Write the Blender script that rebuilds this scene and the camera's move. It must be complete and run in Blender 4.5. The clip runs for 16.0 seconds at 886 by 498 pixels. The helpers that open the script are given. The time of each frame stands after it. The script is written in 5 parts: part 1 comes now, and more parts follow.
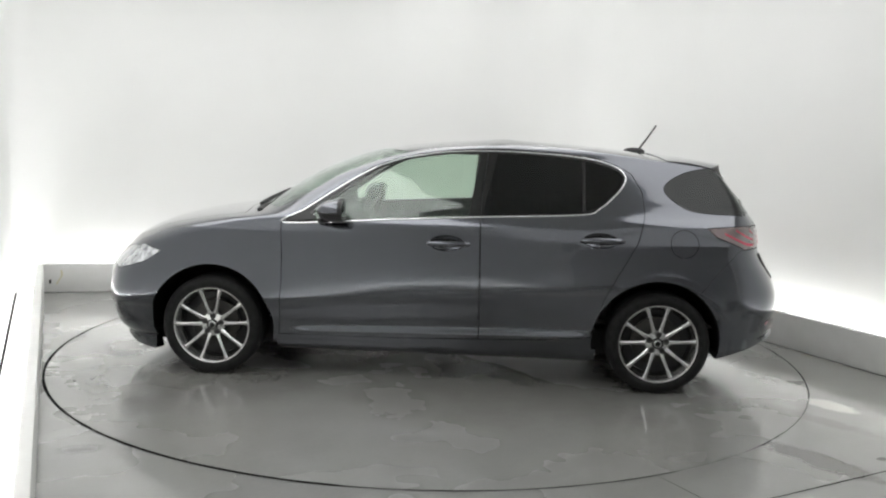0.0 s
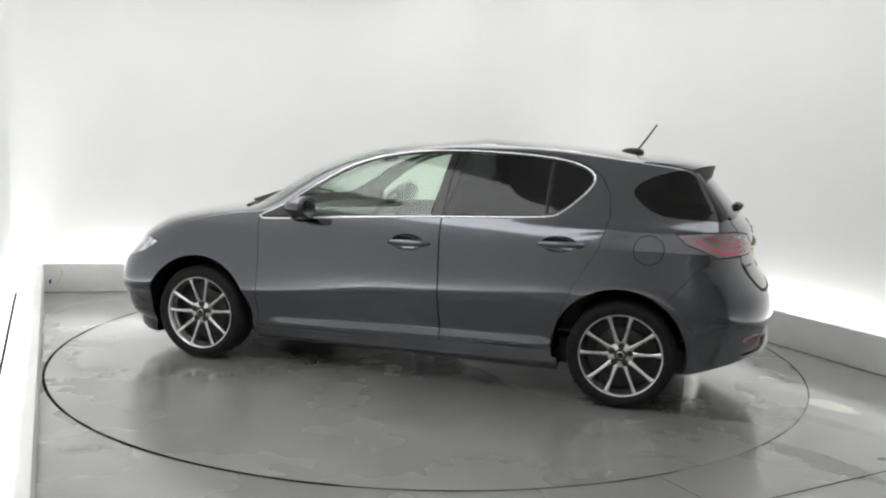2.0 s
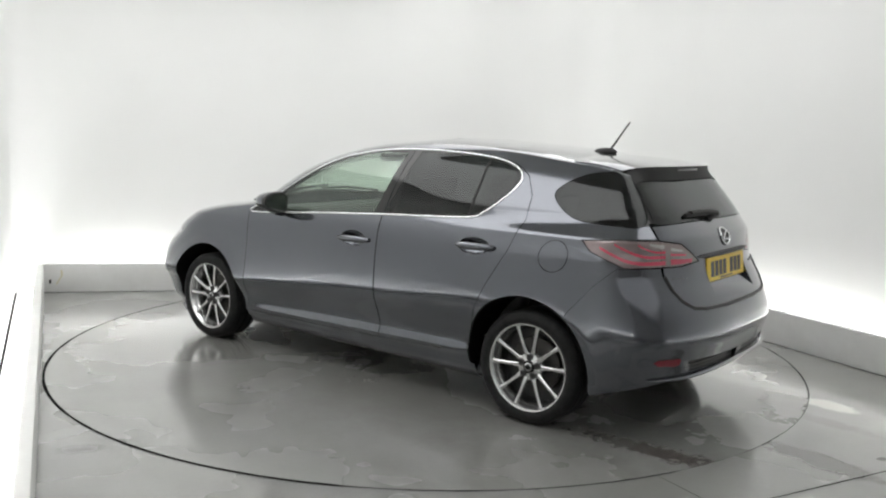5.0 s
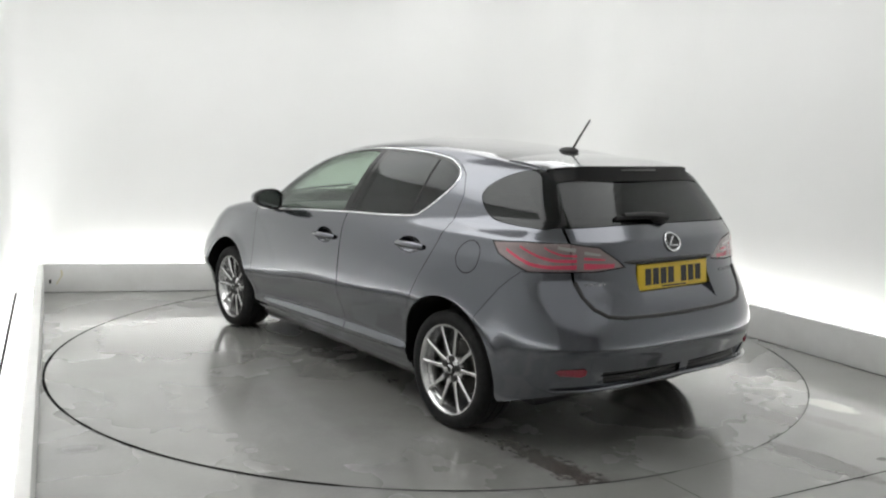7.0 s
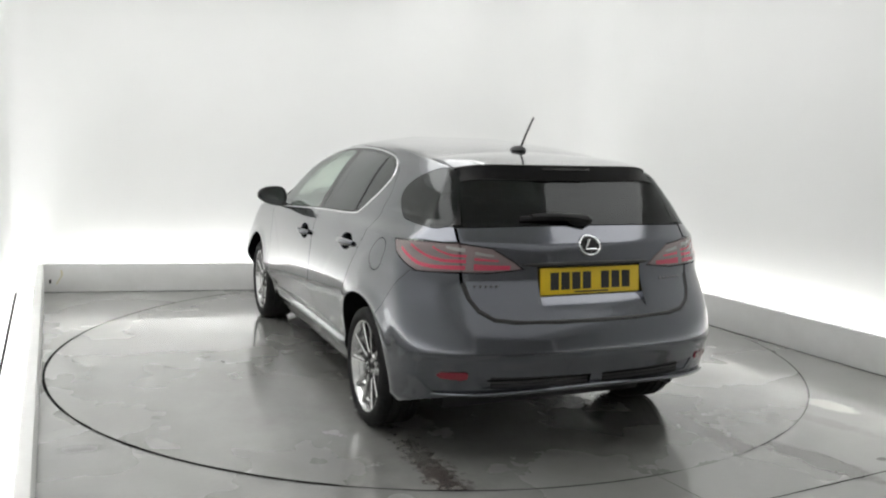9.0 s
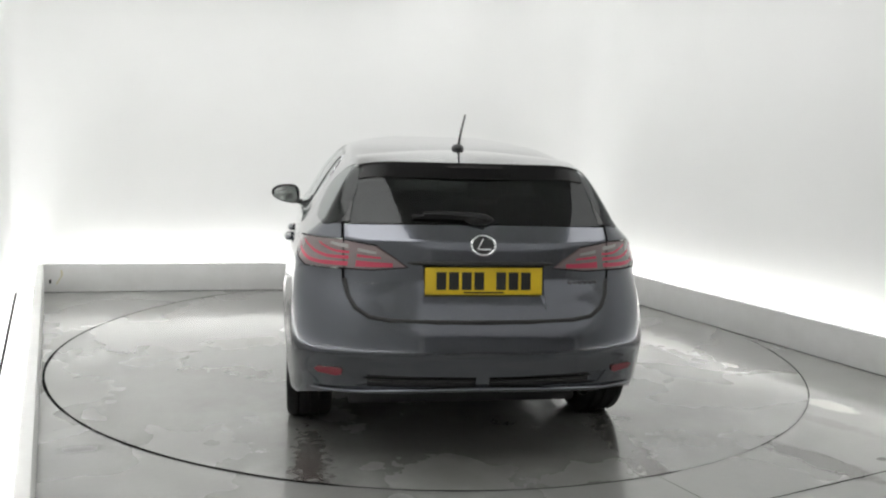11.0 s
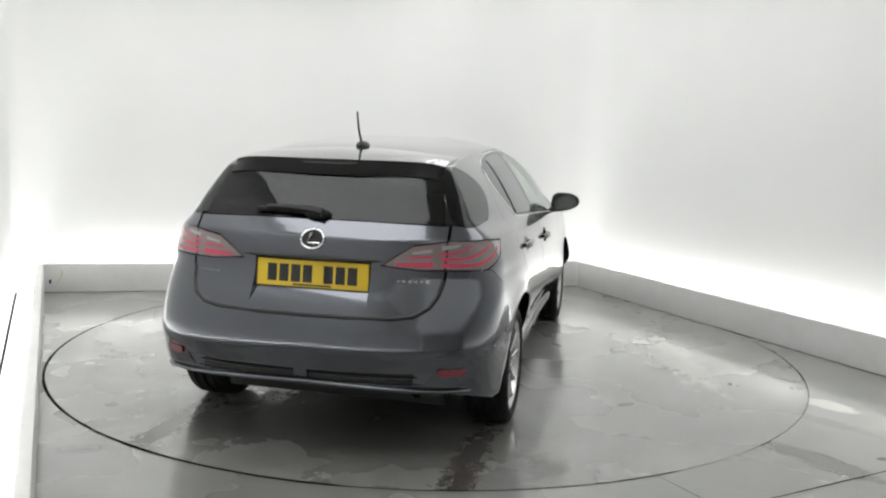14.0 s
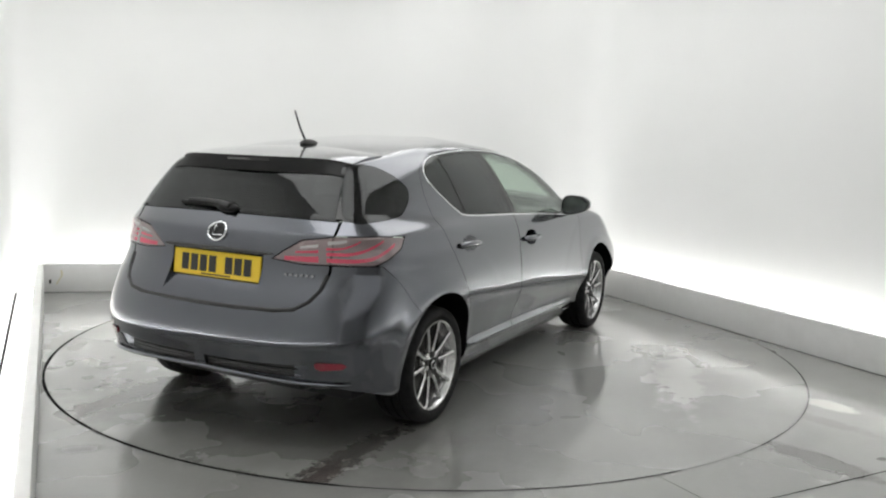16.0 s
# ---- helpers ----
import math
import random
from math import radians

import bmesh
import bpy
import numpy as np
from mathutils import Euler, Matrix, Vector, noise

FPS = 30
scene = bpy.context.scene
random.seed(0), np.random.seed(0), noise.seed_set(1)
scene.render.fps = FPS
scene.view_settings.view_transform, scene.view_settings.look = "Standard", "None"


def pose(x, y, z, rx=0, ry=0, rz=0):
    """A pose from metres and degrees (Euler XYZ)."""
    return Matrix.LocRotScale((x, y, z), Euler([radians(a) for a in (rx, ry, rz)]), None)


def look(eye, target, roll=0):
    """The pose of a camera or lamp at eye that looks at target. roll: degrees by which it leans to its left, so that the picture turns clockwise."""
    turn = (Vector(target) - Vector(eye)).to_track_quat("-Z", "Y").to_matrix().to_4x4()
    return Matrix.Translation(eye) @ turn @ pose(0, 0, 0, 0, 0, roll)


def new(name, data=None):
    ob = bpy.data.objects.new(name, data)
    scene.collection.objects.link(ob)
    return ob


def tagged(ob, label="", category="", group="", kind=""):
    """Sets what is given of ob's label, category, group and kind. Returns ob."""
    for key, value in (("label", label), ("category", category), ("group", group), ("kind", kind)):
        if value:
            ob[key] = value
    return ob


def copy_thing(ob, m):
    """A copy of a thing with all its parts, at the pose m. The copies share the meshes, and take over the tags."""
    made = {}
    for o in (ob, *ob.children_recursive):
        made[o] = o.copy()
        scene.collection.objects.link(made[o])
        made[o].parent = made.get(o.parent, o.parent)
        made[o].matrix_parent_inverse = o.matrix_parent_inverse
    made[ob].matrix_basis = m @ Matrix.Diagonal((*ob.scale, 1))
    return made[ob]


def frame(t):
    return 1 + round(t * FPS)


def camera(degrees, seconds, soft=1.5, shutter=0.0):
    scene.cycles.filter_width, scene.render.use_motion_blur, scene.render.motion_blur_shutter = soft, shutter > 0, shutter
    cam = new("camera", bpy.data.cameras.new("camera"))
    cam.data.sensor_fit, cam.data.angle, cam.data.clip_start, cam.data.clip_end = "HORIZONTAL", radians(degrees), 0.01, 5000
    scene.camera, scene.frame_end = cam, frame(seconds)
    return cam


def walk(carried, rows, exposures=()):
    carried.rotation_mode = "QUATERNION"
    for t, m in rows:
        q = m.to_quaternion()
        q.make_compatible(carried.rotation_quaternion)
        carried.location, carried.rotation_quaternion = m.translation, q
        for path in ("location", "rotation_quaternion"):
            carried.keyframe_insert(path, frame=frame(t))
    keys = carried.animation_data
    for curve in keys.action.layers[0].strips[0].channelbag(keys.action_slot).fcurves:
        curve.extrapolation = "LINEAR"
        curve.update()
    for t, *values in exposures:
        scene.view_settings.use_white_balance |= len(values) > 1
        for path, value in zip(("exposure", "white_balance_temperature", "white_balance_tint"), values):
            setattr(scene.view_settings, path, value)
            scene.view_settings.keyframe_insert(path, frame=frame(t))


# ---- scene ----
# camera: a fixed one, at head height beside the left kerb
cam = camera(55.39, 16.0, soft=2.2)
EYE = (0.0, -5.659, 1.429)
AIM = (0.0637, -0.7045, 0.7619)
walk(cam, [(0.0, look(EYE, AIM, 1.75)), (16.0, look(EYE, AIM, 1.75))], exposures=[(0.0, 0.0), (16.0, 0.0)])

# ------------------------------------------------------------------ light
world = bpy.data.worlds.new("world")
scene.world = world
world.use_nodes = True
world.node_tree.nodes["Background"].inputs[0].default_value = (0.9, 0.95, 1.0, 1)
world.node_tree.nodes["Background"].inputs[1].default_value = 0.05

CEIL = 3.05
KERB_H = 0.245
COVE = 22.0        # glow of the strips in the trough behind the kerb
OVERHEAD_WATTS = 136.0   # watts shared by the unseen overhead fills


def add_overhead_light(x, y, sx, sy, watts, turn):
    data = bpy.data.lights.new("overhead_light", "AREA")
    data.shape, data.size, data.size_y, data.energy = "RECTANGLE", sx, sy, watts
    data.color = (1.0, 1.0, 0.99)
    ob = new("overhead_light", data)
    ob.matrix_world = pose(x, y, CEIL - 0.06, 0, 0, turn)
    return ob


# four large unseen fills, added to brighten walls, floor and car
add_overhead_light(-0.85, 0.80, 4.2, 1.4, OVERHEAD_WATTS * 0.235, 12.6)       # along the back wall
add_overhead_light(1.80, -0.50, 1.40, 4.6, OVERHEAD_WATTS * 0.26, 25.9)      # along the wall on the far side of the turntable
add_overhead_light(-1.25, -1.55, 1.3, 4.2, OVERHEAD_WATTS * 0.34, 24.2)      # along the wall beside the camera
add_overhead_light(2.35, -5.2, 4.3, 4.0, OVERHEAD_WATTS * 0.15, 0.0)         # fill added behind the camera, where no lamp is known
add_overhead_light(0.02, 2.10, 0.9, 0.16, 1.9, 12.6)
add_overhead_light(1.28, 2.32, 0.5, 0.16, 1.5, 12.6)
# ------------------------------------------------------------------ materials
def material(name, colour=(0.8, 0.8, 0.8), rough=0.5, metal=0.0, **more):
    m = bpy.data.materials.new(name)
    m.use_nodes = True
    b = m.node_tree.nodes["Principled BSDF"]
    b.inputs["Base Color"].default_value = (*colour, 1)
    b.inputs["Roughness"].default_value = rough
    b.inputs["Metallic"].default_value = metal
    for key, value in more.items():
        b.inputs[key.replace("_", " ").title().replace("Ior", "IOR")].default_value = value
    return m


def node(m, kind, **sets):
    n = m.node_tree.nodes.new(kind)
    for key, value in sets.items():
        if key in n.inputs:
            n.inputs[key].default_value = value
    return n


def link(m, a, b):
    m.node_tree.links.new(a, b)


def bsdf(m):
    return m.node_tree.nodes["Principled BSDF"]


def noise_ramp(m, scale, stops, detail=6.0, rough=0.6, coord="Object", distortion=0.0):
    """A noise through a colour ramp; stops: (place, colour)."""
    tc = m.node_tree.nodes.new("ShaderNodeTexCoord")
    nz = m.node_tree.nodes.new("ShaderNodeTexNoise")
    nz.inputs["Scale"].default_value, nz.inputs["Detail"].default_value = scale, detail
    nz.inputs["Roughness"].default_value, nz.inputs["Distortion"].default_value = rough, distortion
    link(m, tc.outputs[coord], nz.inputs["Vector"])
    rp = m.node_tree.nodes.new("ShaderNodeValToRGB")
    el = rp.color_ramp.elements
    el[0].position, el[0].color = stops[0][0], (*stops[0][1], 1)
    el[1].position, el[1].color = stops[-1][0], (*stops[-1][1], 1)
    for at, col in stops[1:-1]:
        e = el.new(at)
        e.color = (*col, 1)
    link(m, nz.outputs["Fac"], rp.inputs["Fac"])
    return rp, nz


def bump(m, source, strength, distance=0.002):
    b = m.node_tree.nodes.new("ShaderNodeBump")
    b.inputs["Strength"].default_value, b.inputs["Distance"].default_value = strength, distance
    link(m, source, b.inputs["Height"])
    link(m, b.outputs["Normal"], bsdf(m).inputs["Normal"])


def grey(v):
    return (v, v, v)


def mix_colour(m, fac, a, b, mode="MIX"):
    mx = m.node_tree.nodes.new("ShaderNodeMix")
    mx.data_type, mx.blend_type = "RGBA", mode
    for src, dst in ((fac, mx.inputs[0]), (a, mx.inputs[6]), (b, mx.inputs[7])):
        if isinstance(src, (int, float)):
            dst.default_value = src
        elif isinstance(src, tuple):
            dst.default_value = (*src, 1)
        else:
            link(m, src, dst)
    return mx.outputs[2]


def spot(m, x, y, rx, ry, turn=0.0, rough=0.5, edge=0.35, scale=6.0):
    """A ragged-edged patch on a floor: 1 inside, 0 outside."""
    nt = m.node_tree
    tc = nt.nodes.new("ShaderNodeTexCoord")
    mp = nt.nodes.new("ShaderNodeMapping")
    mp.vector_type = "TEXTURE"
    mp.inputs["Location"].default_value = (x, y, 0)
    mp.inputs["Rotation"].default_value = (0, 0, radians(turn))
    mp.inputs["Scale"].default_value = (rx, ry, 1)
    link(m, tc.outputs["Object"], mp.inputs["Vector"])
    ln = nt.nodes.new("ShaderNodeVectorMath")
    ln.operation = "LENGTH"
    link(m, mp.outputs[0], ln.inputs[0])
    nz = nt.nodes.new("ShaderNodeTexNoise")
    nz.inputs["Scale"].default_value, nz.inputs["Detail"].default_value, nz.inputs["Roughness"].default_value = scale, 7, 0.65
    link(m, tc.outputs["Object"], nz.inputs["Vector"])
    ad = nt.nodes.new("ShaderNodeMath")
    ad.operation = "MULTIPLY_ADD"
    ad.inputs[1].default_value = rough * 4
    link(m, nz.outputs["Fac"], ad.inputs[0])
    link(m, ln.outputs["Value"], ad.inputs[2])
    mr = nt.nodes.new("ShaderNodeMapRange")
    mr.interpolation_type = "SMOOTHSTEP"
    mr.inputs["From Min"].default_value = 1.0 + rough * 2 - edge
    mr.inputs["From Max"].default_value = 1.0 + rough * 2 + edge
    mr.inputs["To Min"].default_value, mr.inputs["To Max"].default_value = 1.0, 0.0
    link(m, ad.outputs[0], mr.inputs["Value"])
    return mr.outputs[0]


def scaled(m, fac, by):
    n = m.node_tree.nodes.new("ShaderNodeMath")
    n.operation = "MULTIPLY"
    n.inputs[1].default_value = by
    link(m, fac, n.inputs[0])
    return n.outputs[0]


def mix_value(m, fac, a, b):
    mx = m.node_tree.nodes.new("ShaderNodeMix")
    mx.data_type = "FLOAT"
    for src, dst in ((fac, mx.inputs[0]), (a, mx.inputs[2]), (b, mx.inputs[3])):
        if isinstance(src, (int, float)):
            dst.default_value = src
        else:
            link(m, src, dst)
    return mx.outputs[0]


def concrete(name, tone, stains_and_reflections):
    """Grey floor paint, damp in patches. Stains and painted reflections come as (patch, colour, strength, roughness).
    """
    m = material(name, grey(tone), 0.3, coat_weight=1.0, coat_roughness=0.05, coat_ior=1.5)
    big, _ = noise_ramp(m, 0.8, [(0.3, (tone * 0.88, tone * 0.88, tone * 0.83)), (0.7, (tone * 1.05, tone * 1.06, tone * 1.02))], 3, 0.5, distortion=0.15)
    mid, _ = noise_ramp(m, 3.2, [(0.3, grey(0.95)), (0.7, grey(1.03))], 2, 0.45)
    fine, nz = noise_ramp(m, 40.0, [(0.3, grey(0.975)), (0.7, grey(1.02))], 2, 0.5)
    col = mix_colour(m, 1.0, big.outputs[0], mid.outputs[0], "MULTIPLY")
    col = mix_colour(m, 1.0, col, fine.outputs[0], "MULTIPLY")
    wet, _ = noise_ramp(m, 1.1, [(0.36, grey(0.18)), (0.66, grey(0.40))], 3, 0.5, distortion=0.2)
    bw = m.node_tree.nodes.new("ShaderNodeRGBToBW")
    link(m, wet.outputs[0], bw.inputs[0])
    gloss = bw.outputs[0]
    for patch, colour, strength, rough in stains_and_reflections:
        fac = scaled(m, spot(m, *patch), strength)
        col = mix_colour(m, fac, col, colour)
        gloss = mix_value(m, fac, gloss, rough)
    link(m, col, bsdf(m).inputs["Base Color"])
    link(m, gloss, bsdf(m).inputs["Roughness"])
    film, _ = noise_ramp(m, 1.7, [(0.32, grey(0.035)), (0.72, grey(0.20))], 3, 0.45, distortion=0.2)
    fb = m.node_tree.nodes.new("ShaderNodeRGBToBW")
    link(m, film.outputs[0], fb.inputs[0])
    link(m, fb.outputs[0], bsdf(m).inputs["Coat Roughness"])
    bump(m, nz.outputs["Fac"], 0.015, 0.002)
    return m


M_FLOOR = concrete("floor_paint", 0.27, [
    ((1.80, -1.95, 0.30, 0.080, -54.0, 0.45, 0.25, 11.0), (0.075, 0.066, 0.062), 0.75, 0.25),
    # bright reflection on the wet floor, painted here as a matte whitish patch
    ((2.24, -1.12, 0.16, 0.075, -50.0, 0.35, 0.3, 9.0), (0.62, 0.61, 0.58), 0.85, 0.5),
    ((2.10, -1.42, 0.20, 0.06, -50.0, 0.5, 0.4, 9.0), (0.14, 0.135, 0.125), 0.5, 0.3),
    ((-1.54, -2.05, 0.085, 0.05, 20.0, 0.4, 0.4, 14.0), (0.09, 0.09, 0.085), 0.6, 0.35),
    ((-1.66, -1.82, 0.22, 0.05, 55.0, 0.6, 0.5, 12.0), (0.36, 0.36, 0.35), 0.5, 0.4),
    ((-2.4, 0.6, 0.9, 0.35, -66.0, 0.6, 0.6, 3.0), (0.33, 0.33, 0.315), 0.6, 0.22)])
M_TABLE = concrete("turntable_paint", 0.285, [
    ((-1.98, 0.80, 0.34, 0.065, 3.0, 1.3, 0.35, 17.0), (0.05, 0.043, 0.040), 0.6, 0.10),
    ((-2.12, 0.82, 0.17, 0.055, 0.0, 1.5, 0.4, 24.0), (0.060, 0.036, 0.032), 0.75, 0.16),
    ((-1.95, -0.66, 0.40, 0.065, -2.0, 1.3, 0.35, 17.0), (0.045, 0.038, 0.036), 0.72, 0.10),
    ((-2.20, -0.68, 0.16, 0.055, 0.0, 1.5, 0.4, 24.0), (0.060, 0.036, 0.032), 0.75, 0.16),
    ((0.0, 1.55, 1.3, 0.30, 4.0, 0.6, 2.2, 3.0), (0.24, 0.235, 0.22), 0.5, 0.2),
    # wet deck behind the car; the tail's dark reflection is painted into this colour
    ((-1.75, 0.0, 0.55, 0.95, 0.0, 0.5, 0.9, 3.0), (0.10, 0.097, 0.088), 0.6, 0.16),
    # darker patch beside the car's left rear side
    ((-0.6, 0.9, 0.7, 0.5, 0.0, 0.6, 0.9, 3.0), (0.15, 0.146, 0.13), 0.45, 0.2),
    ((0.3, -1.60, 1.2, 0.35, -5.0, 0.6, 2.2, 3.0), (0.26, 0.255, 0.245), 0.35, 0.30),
    # wet patch; the glowing wall's reflection is put into its pale colour
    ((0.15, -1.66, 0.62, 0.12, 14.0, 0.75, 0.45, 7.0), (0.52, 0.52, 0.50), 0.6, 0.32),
    ((1.25, 1.05, 0.5, 0.25, 20.0, 0.7, 2.0, 5.0), (0.14, 0.135, 0.125), 0.6, 0.12),
    ((1.2, -1.25, 0.55, 0.22, 10.0, 0.8, 2.0, 6.0), (0.30, 0.295, 0.285), 0.45, 0.38)])
M_WALL = material("white_wall_paint", (0.80, 0.805, 0.795), 0.55)
_r, _n = noise_ramp(M_WALL, 0.7, [(0.3, (0.785, 0.79, 0.78)), (0.7, (0.815, 0.82, 0.81))], 3)
link(M_WALL, _r.outputs[0], bsdf(M_WALL).inputs["Base Color"])
M_KERB = material("kerb_paint", (0.70, 0.70, 0.69), 0.45)
_r, _n = noise_ramp(M_KERB, 5.0, [(0.35, (0.675, 0.675, 0.66)), (0.6, (0.72, 0.72, 0.71))], 8, 0.7)
link(M_KERB, _r.outputs[0], bsdf(M_KERB).inputs["Base Color"])
M_PANEL = material("grey_sheet", grey(0.46), 0.6)
_r, _n = noise_ramp(M_PANEL, 3.0, [(0.3, grey(0.44)), (0.7, grey(0.48))], 5)
link(M_PANEL, _r.outputs[0], bsdf(M_PANEL).inputs["Base Color"])
M_GAP = material("dark_joint", grey(0.008), 0.9, specular_ior_level=0.0)
M_STRIP = material("cove_light", grey(1.0), 0.5, emission_color=(1.0, 1.0, 0.99, 1), emission_strength=COVE)

M_PAINT = material("grey_metallic_paint", (0.108, 0.114, 0.131), 0.16, 1.0, coat_weight=1.0, coat_roughness=0.02, coat_ior=1.55)
_r, _n = noise_ramp(M_PAINT, 2500.0, [(0.35, (0.096, 0.101, 0.116)), (0.7, (0.121, 0.128, 0.147))], 1)
link(M_PAINT, _r.outputs[0], bsdf(M_PAINT).inputs["Base Color"])
M_TYRE = material("tyre_rubber", grey(0.012), 0.7, specular_ior_level=0.2)
M_ALLOY = material("silver_alloy", (0.62, 0.62, 0.62), 0.25, 1.0)
M_BLACK = material("black_plastic", grey(0.012), 0.45)
M_GLOSSBLACK = material("gloss_black_plastic", grey(0.008), 0.12)
M_CHROME = material("chrome", (0.82, 0.83, 0.84), 0.08, 1.0)
M_DISC = material("brake_steel", (0.06, 0.058, 0.055), 0.45, 1.0)
M_DULL = material("dull_chrome", (0.26, 0.26, 0.27), 0.25, 1.0)


def window_glass(name, tint, gloss):
    """Clear or dark glass: a tint that lets light through, with a glossy surface."""
    m = bpy.data.materials.new(name)
    m.use_nodes = True
    nt = m.node_tree
    nt.nodes.remove(nt.nodes["Principled BSDF"])
    out = nt.nodes["Material Output"]
    tr = nt.nodes.new("ShaderNodeBsdfTransparent")
    tr.inputs[0].default_value = (*tint, 1)
    gl = nt.nodes.new("ShaderNodeBsdfGlossy")
    gl.inputs["Roughness"].default_value = 0.015
    gl.inputs["Color"].default_value = (0.95, 0.97, 0.97, 1)
    lw = nt.nodes.new("ShaderNodeLayerWeight")
    lw.inputs["Blend"].default_value = 0.5
    pw = nt.nodes.new("ShaderNodeMath")
    pw.operation = "POWER"
    pw.inputs[1].default_value = 4.5
    link(m, lw.outputs["Facing"], pw.inputs[0])
    fr = nt.nodes.new("ShaderNodeMapRange")
    fr.inputs["To Min"].default_value, fr.inputs["To Max"].default_value = gloss, 1.0
    link(m, pw.outputs[0], fr.inputs["Value"])
    mx = nt.nodes.new("ShaderNodeMixShader")
    link(m, fr.outputs[0], mx.inputs[0])
    link(m, tr.outputs[0], mx.inputs[1])
    link(m, gl.outputs[0], mx.inputs[2])
    link(m, mx.outputs[0], out.inputs[0])
    return m


M_GLASS = window_glass("green_tinted_glass", (0.86, 0.92, 0.87), 0.05)
M_PRIVACY = window_glass("privacy_glass", (0.19, 0.195, 0.20), 0.035)
M_LENS = material("tail_lens", (0.25, 0.19, 0.195), 0.12, 0.35, coat_weight=1.0, coat_roughness=0.02)
M_RED = material("red_reflector_plastic", (0.46, 0.045, 0.085), 0.18, 0.0, coat_weight=1.0)
M_DARKRED = material("dark_red_plastic", (0.20, 0.008, 0.020), 0.12, 0.0, coat_weight=1.0)
M_BRAKE = material("dark_brake_lens", (0.035, 0.032, 0.032), 0.1, 0.0, coat_weight=1.0)
M_CLEAR = material("clear_reflector_plastic", (0.55, 0.52, 0.52), 0.15, 0.6, coat_weight=1.0)
M_HEADLAMP = material("headlamp_glass", (0.62, 0.64, 0.66), 0.08, 0.6, coat_weight=1.0)
_r, _n = noise_ramp(M_HEADLAMP, 26.0, [(0.36, (0.28, 0.29, 0.31)), (0.60, (0.88, 0.90, 0.92))], 2)
link(M_HEADLAMP, _r.outputs[0], bsdf(M_HEADLAMP).inputs["Base Color"])
M_MIRROR = material("mirror_glass", (0.55, 0.58, 0.57), 0.10, 1.0)
M_YELLOW = material("yellow_plate", (0.72, 0.50, 0.02), 0.35)
M_SEAT = material("dark_upholstery", grey(0.03), 0.8)
_r, _n = noise_ramp(M_SEAT, 60.0, [(0.3, grey(0.022)), (0.7, grey(0.04))], 4)
link(M_SEAT, _r.outputs[0], bsdf(M_SEAT).inputs["Base Color"])
_r, _n = noise_ramp(M_TYRE, 30.0, [(0.3, grey(0.009)), (0.7, grey(0.018))], 6)
link(M_TYRE, _r.outputs[0], bsdf(M_TYRE).inputs["Base Color"])
M_TAPE = material("faded_tape", (0.62, 0.58, 0.42), 0.6)
M_MATTE = material("matte_black_plastic", grey(0.010), 0.5, specular_ior_level=0.25)
M_FELT = material("black_felt", grey(0.008), 0.95, specular_ior_level=0.0)
# ------------------------------------------------------------------ helpers for meshes
def obj(name, bm, mat, parent=None, label="", smooth=None):
    me = bpy.data.meshes.new(name)
    bm.normal_update()
    bm.to_mesh(me)
    bm.free()
    if mat is not None:
        me.materials.append(mat)
    if smooth is not None:
        me.shade_smooth()
        me.set_sharp_from_angle(angle=radians(smooth))
    ob = new(name, me)
    if parent is not None:
        ob.parent = parent
    if label:
        ob["label"] = label
    return ob


def part(name, bm, mat, parent, label="", smooth=35):
    return obj(name, bm, mat, parent, label, smooth)


def prism(bm, pts, fn, lo, hi):
    """A prism over the polygon pts; fn(a, b, h) places its corners."""
    low = [bm.verts.new(fn(a, b, lo)) for a, b in pts]
    top = [bm.verts.new(fn(a, b, hi)) for a, b in pts]
    n = len(pts)
    bm.faces.new(low[::-1])
    bm.faces.new(top)
    for i in range(n):
        bm.faces.new((low[i], low[(i + 1) % n], top[(i + 1) % n], top[i]))
    bmesh.ops.recalc_face_normals(bm, faces=bm.faces)
    return bm


def box(bm, x0, x1, y0, y1, z0, z1, bevel=0.0):
    geo = bmesh.ops.create_cube(bm, size=1.0)["verts"]
    for v in geo:
        v.co = Vector((x0 + (v.co.x + 0.5) * (x1 - x0), y0 + (v.co.y + 0.5) * (y1 - y0), z0 + (v.co.z + 0.5) * (z1 - z0)))
    if bevel:
        edges = list({e for v in geo for e in v.link_edges})
        bmesh.ops.bevel(bm, geom=edges, offset=bevel, segments=2, affect="EDGES", profile=0.6)
    return bm


def lathe(bm, profile, seg=48, axis="y"):
    """Turns (radius, height) round an axis; open profile."""
    rings = []
    for r, h in profile:
        ring = []
        for i in range(seg):
            a = 2 * math.pi * i / seg
            c, s = r * math.cos(a), r * math.sin(a)
            ring.append(bm.verts.new({"y": (c, h, s), "z": (c, s, h), "x": (h, c, s)}[axis]))
        rings.append(ring)
    for a, b in zip(rings, rings[1:]):
        for i in range(seg):
            j = (i + 1) % seg
            bm.faces.new((a[i], a[j], b[j], b[i]))
    bmesh.ops.recalc_face_normals(bm, faces=bm.faces)
    return bm


